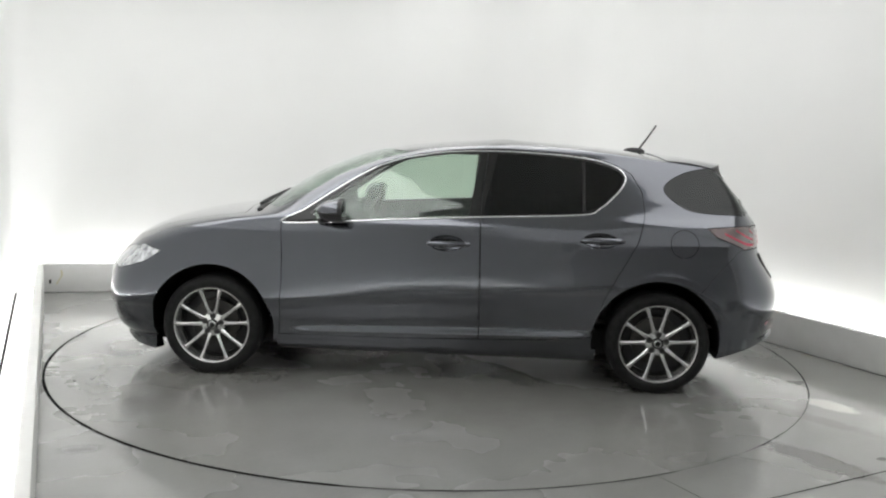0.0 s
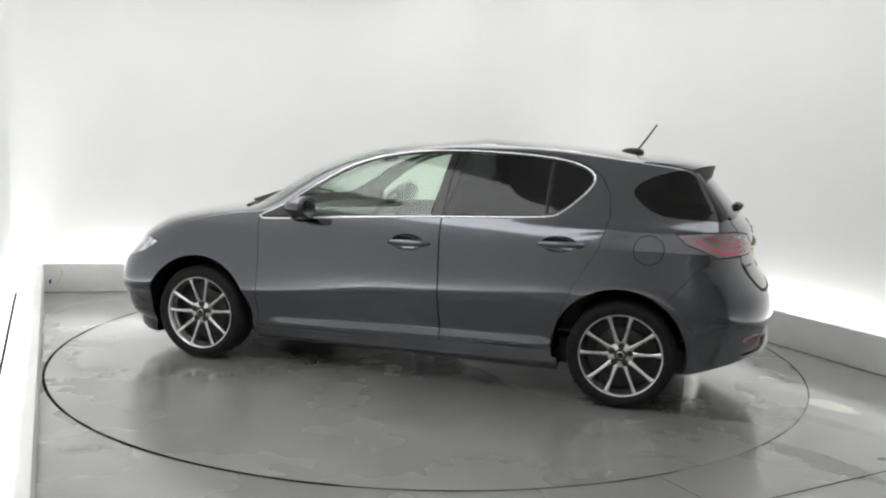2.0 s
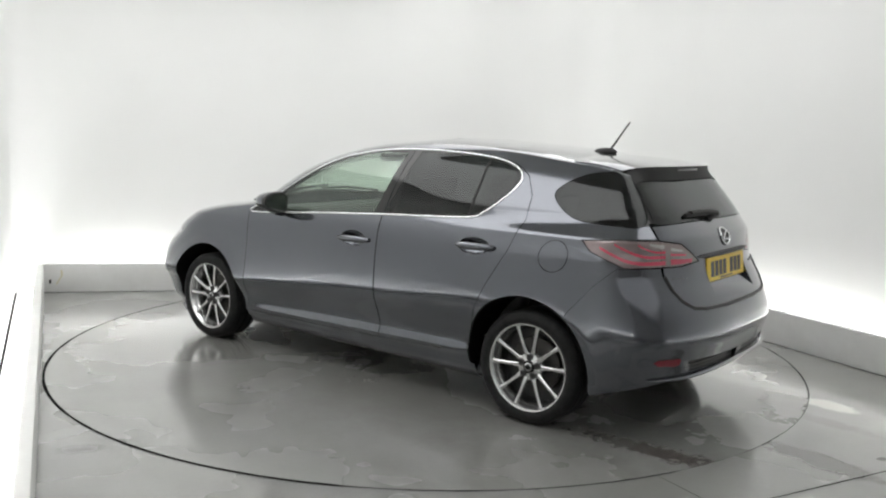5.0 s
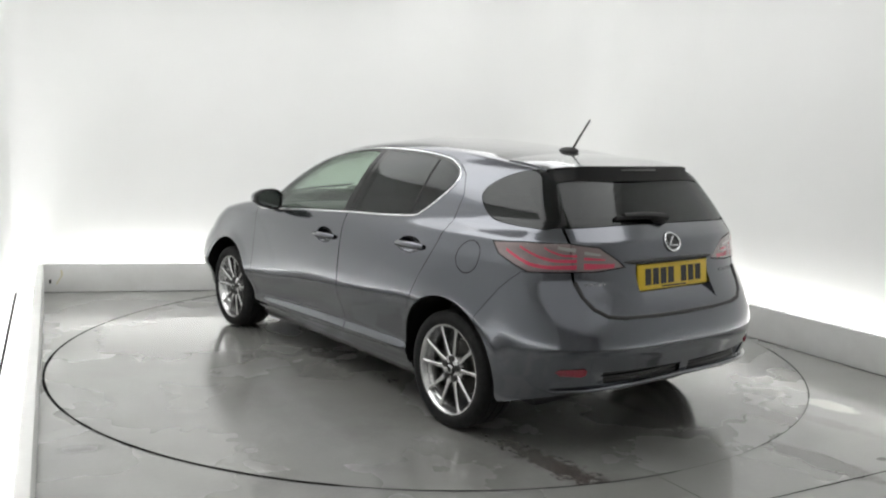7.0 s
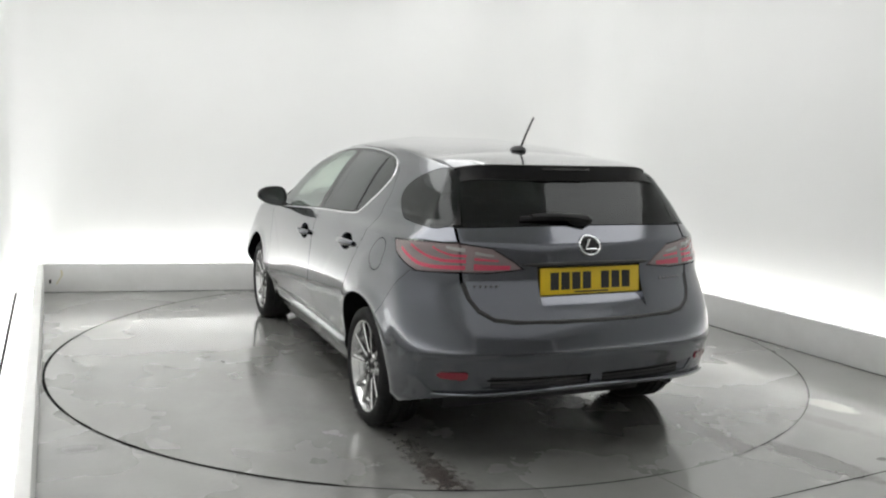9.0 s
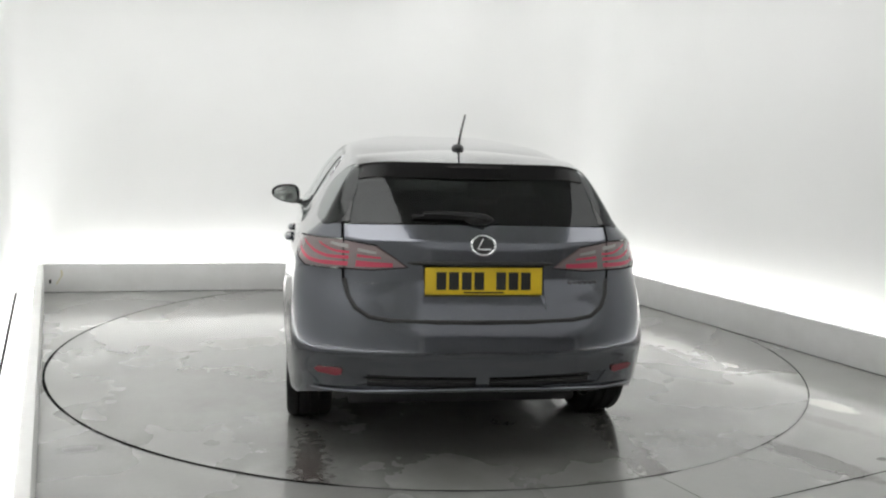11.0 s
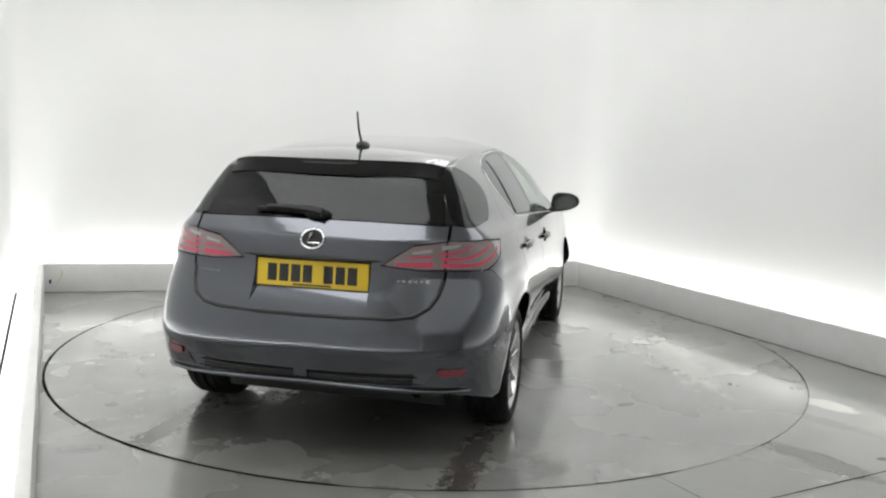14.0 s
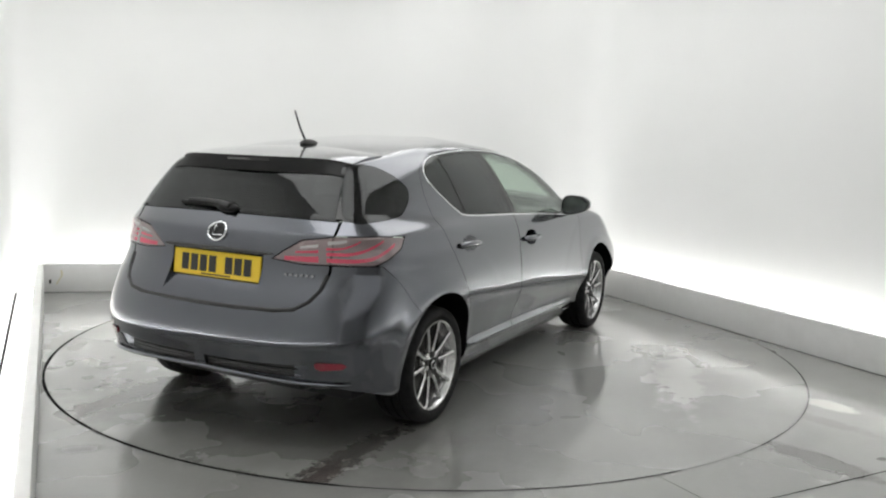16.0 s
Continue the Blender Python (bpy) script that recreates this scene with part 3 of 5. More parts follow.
def cut(a, b, op, solver="MANIFOLD"):
    """Boolean of two closed meshes, as a new mesh."""
    oa, ob = new("work", a), new("work", b)
    mod = oa.modifiers.new("cut", "BOOLEAN")
    mod.operation, mod.solver, mod.object = op, solver, ob
    deps = bpy.context.evaluated_depsgraph_get()
    me = bpy.data.meshes.new_from_object(oa.evaluated_get(deps))
    bpy.data.objects.remove(oa)
    bpy.data.objects.remove(ob)
    return me


def side_prism(pts, y0, y1):
    return mesh_of(prism(bmesh.new(), pts, lambda a, b, h: (a, h, b), y0, y1))


def rear_prism(pts, x0, x1):
    return mesh_of(prism(bmesh.new(), pts, lambda a, b, h: (h, a, b), x0, x1))


def top_prism(pts, z0, z1):
    return mesh_of(prism(bmesh.new(), pts, lambda a, b, h: (a, b, h), z0, z1))


def diag_prism(pts, sgn, h0, h1):
    """Prism through the rear corner, over (along the corner, up)."""
    r = math.sqrt(0.5)
    return mesh_of(prism(bmesh.new(), pts, lambda w, z, h: (w * r - h * r, (w * r + h * r) * sgn, z), h0, h1))


def grow(pts, by):
    """A polygon moved outwards by so much."""
    n = len(pts)
    area = sum(pts[i][0] * pts[(i + 1) % n][1] - pts[(i + 1) % n][0] * pts[i][1] for i in range(n))
    s = 1 if area > 0 else -1
    out = []
    for i in range(n):
        p, q, r = Vector(pts[i - 1]), Vector(pts[i]), Vector(pts[(i + 1) % n])
        u, v = (q - p).normalized(), (r - q).normalized()
        nu, nv = Vector((u.y, -u.x)) * s, Vector((v.y, -v.x)) * s
        m = (nu + nv)
        m = m / max(0.35, m.length_squared / 2) if m.length > 1e-6 else nu
        out.append(tuple(q + m * by * 1.0))
    return out


def smooth_loop(pts, sub=5):
    """A closed rounded curve through points."""
    n, out = len(pts), []
    for i in range(n):
        p0, p1, p2, p3 = (Vector(pts[(i + k) % n]) for k in (-1, 0, 1, 2))
        for k in range(sub):
            t = k / sub
            out.append(tuple(0.5 * ((2 * p1) + (p2 - p0) * t + (2 * p0 - 5 * p1 + 4 * p2 - p3) * t * t + (3 * p1 - p0 - 3 * p2 + p3) * t ** 3)))
    return out


# smooth normals are taken from the uncut skin
from mathutils.bvhtree import BVHTree
_skin = body_solid(nz=190, na=190)
_skin.normal_update()
_skin.verts.ensure_lookup_table()
_skin.faces.ensure_lookup_table()
SKIN = BVHTree.FromBMesh(_skin)
SKIN_FACES = [[v.index for v in f.verts] for f in _skin.faces]
SKIN_CO = [v.co.copy() for v in _skin.verts]
SKIN_NO = [v.normal.copy() for v in _skin.verts]


def skin_normal(p):
    place, nrm, idx, dist = SKIN.find_nearest(p)
    vs = SKIN_FACES[idx]
    if len(vs) > 4:
        return nrm, dist
    total, acc = 0.0, Vector()
    for k in vs:
        w = 1.0 / ((SKIN_CO[k] - p).length_squared + 1e-7)
        acc += SKIN_NO[k] * w
        total += w
    return (acc / total).normalized(), dist


def skinned(name, me, mat, parent=None, label="", shift=None):
    """A panel cut from the body, shaded like the uncut skin."""
    me.name = name
    me.materials.clear()
    me.materials.append(mat)
    me.shade_smooth()
    seen, loops = {}, []
    for poly in me.polygons:
        fn = poly.normal
        for vi in poly.vertices:
            if vi not in seen:
                seen[vi] = skin_normal(me.vertices[vi].co)
            nrm, dist = seen[vi]
            loops.append(tuple(nrm if dist < 0.002 and nrm.dot(fn) > 0.6 else fn))
    me.normals_split_custom_set(loops)
    ob = new(name, me)
    ob.parent = parent or car
    if parent is None:
        ob.matrix_basis = carbase
    if label:
        ob["label"] = label
    return ob


GAP = 0.0035
# outlines over (x, z) of the side, over (y, z) of the tail
GLASS_LINE = smooth_loop([(0.86, 0.908), (0.30, 0.944), (-0.255, 0.977), (-0.82, 1.006), (-0.925, 1.040), (-1.012, 1.112), (-1.062, 1.169), (-1.080, 1.215), (-1.054, 1.255), (-0.990, 1.286), (-0.901, 1.309),
                          (-0.737, 1.328), (-0.571, 1.337), (-0.338, 1.342), (-0.071, 1.331), (0.129, 1.302), (0.26, 1.270), (0.388, 1.217), (0.514, 1.143), (0.638, 1.060), (0.76, 0.976)], 4)
FRONT_GLASS = [(0.70, 0.925), (0.30, 0.949), (-0.186, 0.980), (-0.200, 1.08), (-0.225, 1.22), (-0.243, 1.318), (-0.071, 1.320), (0.12, 1.292), (0.25, 1.261), (0.375, 1.210), (0.50, 1.137), (0.60, 1.068), (0.69, 1.004), (0.70, 0.96)]
REAR_GLASS = [(-0.272, 0.990), (-0.815, 1.016), (-0.915, 1.049), (-1.000, 1.117), (-1.050, 1.172), (-1.066, 1.215), (-1.043, 1.247), (-0.985, 1.275), (-0.895, 1.298), (-0.735, 1.317), (-0.571, 1.326), (-0.345, 1.330), (-0.320, 1.22), (-0.290, 1.08)]
FRONT_DOOR = [(0.885, 0.905), (0.873, 0.75), (0.870, 0.56), (0.885, 0.35), (0.895, 0.255), (0.21, 0.258), (-0.264, 0.272), (-0.262, 0.60), (-0.252, 0.95), (-0.262, 1.15), (-0.285, 1.349), (-0.071, 1.341), (0.135, 1.312), (0.27, 1.279), (0.40, 1.225), (0.525, 1.151), (0.648, 1.068), (0.77, 0.984)]
REAR_DOOR = [(-0.271, 0.272), (-0.60, 0.285), (-0.90, 0.315), (-0.935, 0.42), (-0.968, 0.546), (-1.035, 0.678), (-1.143, 0.867), (-1.184, 1.018), (-1.173, 1.141), (-1.115, 1.235), (-1.06, 1.270), (-0.995, 1.297), (-0.905, 1.320), (-0.737, 1.338), (-0.571, 1.347), (-0.294, 1.352), (-0.270, 1.15), (-0.260, 0.95), (-0.269, 0.60)]
QUARTER = smooth_loop([(-1.300, 1.158), (-1.345, 1.212), (-1.44, 1.257), (-1.54, 1.277), (-1.615, 1.276), (-1.715, 1.15), (-1.775, 1.036), (-1.68, 1.029), (-1.55, 1.033), (-1.44, 1.048), (-1.35, 1.098)], 4)
HATCH_GLASS = [(-0.572, 1.034), (-0.30, 1.041), (0.0, 1.043), (0.30, 1.041), (0.572, 1.034), (0.545, 1.16), (0.512, 1.278), (0.0, 1.292), (-0.512, 1.278), (-0.545, 1.16)]
PILLAR = [(-1.585, 1.281), (-1.66, 1.15), (-1.72, 1.031), (-2.10, 1.031), (-2.10, 1.281)]
HATCH = [(-0.596, 1.028), (-0.30, 1.035), (0.0, 1.037), (0.30, 1.035), (0.596, 1.028), (0.598, 0.90), (0.592, 0.79), (0.578, 0.735), (0.548, 0.688), (0.49, 0.655), (0.40, 0.646), (0.0, 0.640), (-0.40, 0.646), (-0.49, 0.655), (-0.548, 0.688), (-0.578, 0.735), (-0.592, 0.79), (-0.598, 0.90)]
LAMP = [(-0.535, 0.952), (-0.677, 0.966), (-0.866, 0.965), (-1.01, 0.944), (-1.09, 0.890), (-1.128, 0.858), (-1.01, 0.843), (-0.861, 0.844), (-0.697, 0.842), (-0.63, 0.872), (-0.56, 0.908)]
HEADLAMP = [(1.59, 0.720), (1.70, 0.742), (1.84, 0.718), (1.92, 0.685), (1.95, 0.610), (1.87, 0.598), (1.77, 0.628), (1.67, 0.662)]
BUMPER = [(-1.505, 0.60), (-1.632, 0.751), (-1.723, 0.836), (-2.4, 0.836), (-2.4, 0.10), (-1.635, 0.10), (-1.615, 0.25)]
BONNET = [(1.13, -0.66), (1.45, -0.67), (1.70, -0.64), (1.88, -0.52), (1.97, -0.30), (2.0, 0.0), (1.97, 0.30), (1.88, 0.52), (1.70, 0.64), (1.45, 0.67), (1.13, 0.66), (1.18, 0.33), (1.20, 0.0), (1.18, -0.33)]
WINDSCREEN = [(-0.66, 0.985), (0.0, 1.00), (0.66, 0.985), (0.63, 1.10), (0.575, 1.22), (0.505, 1.325), (0.0, 1.352), (-0.505, 1.325), (-0.575, 1.22), (-0.63, 1.10)]
GRILLE = [(-0.42, 0.60), (0.42, 0.60), (0.30, 0.52), (0.62, 0.30), (0.45, 0.23), (-0.45, 0.23), (-0.62, 0.30), (-0.30, 0.52)]


def cylinder_mesh(x, z, r, y0, y1, seg=56):
    pts = [(x + r * math.cos(2 * math.pi * i / seg), z + r * math.sin(2 * math.pi * i / seg)) for i in range(seg)]
    return side_prism(pts, y0, y1)


def take(shell, pts, maker, span, gap=GAP):
    """Cuts a panel out of the shell; returns the panel and the rest."""
    panel = cut(shell, maker(pts, *span), "INTERSECT")
    rest = cut(shell, maker(grow(pts, gap), *span), "DIFFERENCE")
    return panel, rest


def build_body():
    shell = mesh_of(_skin.copy())
    cabin = mesh_of(body_solid(0.032, 0.36, TOP - 0.034, 70, 60))
    cabin = cut(cabin, top_prism([(-1.80, -1), (1.05, -1), (1.05, 1), (-1.80, 1)], 0.1, 2), "INTERSECT")
    shell = cut(shell, cabin, "DIFFERENCE")
    for wx in (1.285, -1.270):
        for y0, y1 in ((0.52, 1.2), (-1.2, -0.52)):
            shell = cut(shell, cylinder_mesh(wx, 0.298, 0.360, y0, y1), "DIFFERENCE")
    # the tail's underside sweeps up
    shell = cut(shell, side_prism([(-1.60, 0.1), (-1.60, 0.205), (-1.75, 0.255), (-1.95, 0.315), (-2.3, 0.365), (-2.3, 0.1)], -1.2, 1.2), "DIFFERENCE")
    # tail of the car
    hatch_glass, shell = take(shell, HATCH_GLASS, rear_prism, (-2.4, -1.25))
    skinned("rear_window", hatch_glass, M_PRIVACY, label="dark tinted rear window glass")
    for sgn in (1, -1):
        lamp = cut(shell, diag_prism(LAMP, sgn, 0.9, 2.4), "INTERSECT")
        shell = cut(shell, diag_prism(grow(LAMP, 0.006), sgn, 0.9, 2.4), "DIFFERENCE")
        inner = cut(lamp, rear_prism(grow(HATCH, -0.001), -2.4, -1.25), "INTERSECT")
        outer = cut(lamp, rear_prism(grow(HATCH, 0.006), -2.4, -1.25), "DIFFERENCE")
        o = skinned("tail_light", outer, M_LENS, label="red and clear tail light lens")
        i = skinned("tail_light", inner, M_LENS, label="red and clear tail light lens on the tailgate")
        lamp_bars(sgn, o, i)
    hatch, shell = take(shell, HATCH, rear_prism, (-2.4, -1.25), 0.013)
    hatch = cut(hatch, side_prism([(-1.905, 0.876), (-1.926, 0.80), (-1.946, 0.740), (-2.3, 0.400), (-2.3, 0.876)], -0.282, 0.262), "DIFFERENCE")
    gate = skinned("tailgate", hatch, M_PAINT)
    for sgn in (1, -1):
        span = (0.3, 1.2) if sgn > 0 else (-1.2, -0.3)
        pane, shell = take(shell, QUARTER, side_prism, span)
        skinned("quarter_window", pane, M_PRIVACY, label="dark tinted quarter window glass")
        post, shell = take(shell, PILLAR, side_prism, span, 0.001)
        skinned("pillar_cover", post, M_GLOSSBLACK, label="gloss black cover between quarter and rear window")
    bumper, shell = take(shell, BUMPER, side_prism, (-1.2, 1.2), 0.002)
    bumper = cut(bumper, rear_prism([(-0.58, 0.408), (-0.03, 0.396), (-0.03, 0.352), (-0.54, 0.352)], -2.4, -1.985), "DIFFERENCE")
    bumper = cut(bumper, rear_prism([(0.58, 0.408), (0.03, 0.396), (0.03, 0.352), (0.54, 0.352)], -2.4, -1.985), "DIFFERENCE")
    bumper = skinned("rear_bumper", bumper, M_PAINT)
    # nose
    scr, shell = take(shell, WINDSCREEN, rear_prism, (0.2, 1.5))
    skinned("windscreen", scr, M_GLASS, label="clear windscreen glass")
    for sgn in (1, -1):
        span = (0.42, 1.2) if sgn > 0 else (-1.2, -0.42)
        pane, shell = take(shell, HEADLAMP, side_prism, span)
        skinned("headlight", pane, M_HEADLAMP, label="clear glass headlight")
    pane, shell = take(shell, GRILLE, rear_prism, (1.8, 2.4), 0.004)
    skinned("grille", pane, M_BLACK, label="black front grille")
    pane, shell = take(shell, BONNET, top_prism, (0.70, 1.2))
    skinned("bonnet", pane, M_PAINT)
    # doors
    for sgn in (1, -1):
        span = (0.3, 1.2) if sgn > 0 else (-1.2, -0.3)
        for outline, glass, gmat, tint, hx in ((FRONT_DOOR, FRONT_GLASS, M_GLASS, "pale green tinted door glass", -0.08), (REAR_DOOR, REAR_GLASS, M_PRIVACY, "dark tinted door glass", -0.945)):
            hz = 0.825 if hx > -0.5 else 0.872
            door, shell = take(shell, outline, side_prism, span)
            pane, door = take(door, glass, side_prism, span, 0.002)
            frame_ = cut(door, side_prism(grow(GLASS_LINE, -0.002), *span), "INTERSECT")
            door = cut(door, side_prism(GLASS_LINE, *span), "DIFFERENCE")
            door = cut(door, dish(hx + 0.012, hz, sgn), "DIFFERENCE")
            d = skinned("front_door" if hx > -0.5 else "rear_door", door, M_PAINT)
            skinned("window_pane", pane, gmat, d, tint)
            skinned("window_frame", frame_, M_GLOSSBLACK, d, "gloss black window frame and pillar")
            door_handle(hx, hz, sgn, d)
            if hx > -0.5:
                door_mirror(sgn, d)
            else:
                bm = bmesh.new()
                tube(bm, [(-0.842, (body_y(-0.842, z) + 0.001) * sgn, z) for z in (1.022, 1.10, 1.18, 1.25, 1.298)], 0.009, 6, flat=0.4)
                part("window_divider", bm, M_MATTE, d, "black divider bar")
    flap = [(-1.402 + 0.076 * math.cos(2 * math.pi * i / 40), 0.866 + 0.074 * math.sin(2 * math.pi * i / 40)) for i in range(40)]
    pane, shell = take(shell, flap, side_prism, (0.3, 1.2))
    skinned("fuel_flap", pane, M_PAINT)
    skinned("body", shell, M_PAINT)
    return gate, bumper


def dish(hx, hz, sgn):
    """Hollow behind a door handle."""
    bm = bmesh.new()
    geo = bmesh.ops.create_uvsphere(bm, u_segments=32, v_segments=18, radius=1.0)["verts"]
    y = body_y(hx, hz)
    for v in geo:
        v.co = Vector((hx + v.co.x * 0.105, (y + 0.012 + v.co.y * 0.040) * sgn, hz + 0.003 + v.co.z * 0.050))
    bmesh.ops.recalc_face_normals(bm, faces=bm.faces)
    return mesh_of(bm)


def corner_skin(w, z, sgn, lift):
    """The skin's point at so much along the rear corner, and so high."""
    r = math.sqrt(0.5)
    a, b = 0.6, 2.4
    for _ in range(26):
        h = (a + b) / 2
        if body_y(w * r - h * r, z) > w * r + h * r:
            a = h
        else:
            b = h
    h = a + lift
    return (w * r - h * r, (w * r + h * r) * sgn, z)


def lamp_bars(sgn, outer, inner):
    """Reflector bars on the tail light lenses; the outer ones sweep up to the side."""
    def strip(line, wide, mat, parent, name, label):
        rise = curve(sorted(line))
        w0, w1 = min(p[0] for p in line), max(p[0] for p in line)
        bm = bmesh.new()
        rows, n = [], 18
        for k in range(n + 1):
            w = w0 + (w1 - w0) * k / n
            half = wide / 2 * (1 - 0.35 * (k / n if w1 > -0.9 else 1 - k / n))
            rows.append([bm.verts.new(corner_skin(w, rise(w) + dz, sgn, 0.0015)) for dz in (-half, 0.0, half)])
        for a, b in zip(rows, rows[1:]):
            for k in range(2):
                bm.faces.new((a[k], b[k], b[k + 1], a[k + 1]))
        bmesh.ops.recalc_face_normals(bm, faces=bm.faces)
        bmesh.ops.solidify(bm, geom=bm.faces[:], thickness=0.002)
        part(name, bm, mat, parent, label, 40)
    strip([(-0.912, 0.863), (-0.80, 0.862), (-0.72, 0.870), (-0.655, 0.895), (-0.595, 0.928)], 0.019, M_RED, outer, "red_reflector", "red reflector bar")
    strip([(-0.912, 0.890), (-0.83, 0.890), (-0.76, 0.902), (-0.70, 0.925), (-0.655, 0.948)], 0.015, M_RED, outer, "red_reflector", "red reflector bar")
    strip([(-0.912, 0.912), (-0.86, 0.914), (-0.80, 0.930), (-0.765, 0.948)], 0.011, M_RED, outer, "red_reflector", "red reflector bar")
    strip([(-0.905, 0.938), (-0.86, 0.943), (-0.825, 0.950)], 0.018, M_CLEAR, outer, "clear_reflector", "clear reflector bar")
    strip([(-1.085, 0.864), (-1.02, 0.864), (-0.945, 0.866)], 0.027, M_RED, inner, "red_reflector", "red reflector bar")
    strip([(-1.04, 0.893), (-1.0, 0.896), (-0.945, 0.900)], 0.012, M_RED, inner, "red_reflector", "red reflector bar")
    strip([(-1.02, 0.914), (-0.98, 0.920), (-0.945, 0.926)], 0.014, M_CLEAR, inner, "clear_reflector", "clear reflector bar")


def door_handle(hx, hz, sgn, door):
    """A bar over a dished dark recess."""
    def skin(x, z):
        return body_y(x, z)
    bm = bmesh.new()
    pts = []
    for k in range(15):
        t = k / 14
        x = hx + 0.118 - 0.236 * t
        z = hz - 0.004 + 0.004 * t
        lift = 0.004 + 0.021 * math.sin(math.pi * min(1, max(0, t))) ** 0.5
        pts.append((x, (skin(x, z) + lift) * sgn, z))
    tube(bm, pts, lambda t: 0.020 - 0.008 * abs(2 * t - 1) ** 3, 10, flat=0.95, out=Vector((0, 0, 1)))
    part("handle", bm, M_PAINT, door, "", 60)


def door_mirror(sgn, door):
    """A rounded housing on a foot, with its glass facing backwards."""
    bm = bmesh.new()
    rings = []
    prof = [(-0.055, 0.90), (-0.052, 0.97), (-0.03, 1.0), (0.01, 0.97), (0.045, 0.86), (0.075, 0.62), (0.092, 0.30), (0.096, 0.02)]
    n = 28
    for dx, sc in prof:
        ring = []
        for k in range(n):
            a = 2 * math.pi * k / n
            ca, sa = math.cos(a), math.sin(a)
            ey = math.copysign(abs(ca) ** 0.75, ca) * 0.098 * sc
            ez = math.copysign(abs(sa) ** 0.75, sa) * (0.074 if sa > 0 else 0.064) * sc * (0.92 - 0.30 * ca)
            ring.append(bm.verts.new((0.565 + dx - (ey + 0.09) * 0.03, (0.915 + ey) * sgn, 0.988 + ez + 0.10 * ey)))
        rings.append(ring)
    for j, (p, q) in enumerate(zip(rings, rings[1:])):
        for k in range(n):
            f = bm.faces.new((p[k], p[(k + 1) % n], q[(k + 1) % n], q[k]))
            f.material_index = 1 if j < 2 or 15 <= k <= 26 else 0
    bm.faces.new(rings[-1])
    bmesh.ops.recalc_face_normals(bm, faces=bm.faces)
    m = part("door_mirror", bm, M_PAINT, door, "grey mirror housing with a black rim", 50)
    m.data.materials.append(M_BLACK)
    bm = bmesh.new()
    ring = []
    for k in range(n):
        a = 2 * math.pi * k / n
        ca, sa = math.cos(a), math.sin(a)
        ey = math.copysign(abs(ca) ** 0.75, ca) * 0.080
        ez = math.copysign(abs(sa) ** 0.75, sa) * (0.060 if sa > 0 else 0.051) * (0.92 - 0.30 * ca)
        ring.append(bm.verts.new((0.512 - (ey + 0.09) * 0.03, (0.915 + ey) * sgn, 0.988 + ez + 0.10 * ey)))
    bm.faces.new(ring)
    bmesh.ops.solidify(bm, geom=bm.faces[:], thickness=0.004)
    bmesh.ops.recalc_face_normals(bm, faces=bm.faces)
    part("mirror_glass", bm, M_MIRROR, door, "dark mirror glass")
    bm = bmesh.new()
    tube(bm, [(0.66, 0.775 * sgn, 0.925), (0.645, 0.82 * sgn, 0.925), (0.62, 0.862 * sgn, 0.94)], 0.028, 10, flat=0.7)
    part("mirror_foot", bm, M_BLACK, door, "black plastic mirror foot", 50)
    bm = bmesh.new()
    prism(bm, [(0.69, 0.932), (0.855, 0.918), (0.77, 0.972), (0.70, 1.018)], lambda a, b, h: (a, (body_y(a, b) + h) * sgn, b), -0.004, 0.003)
    part("mirror_base", bm, M_BLACK, door, "black corner plate")


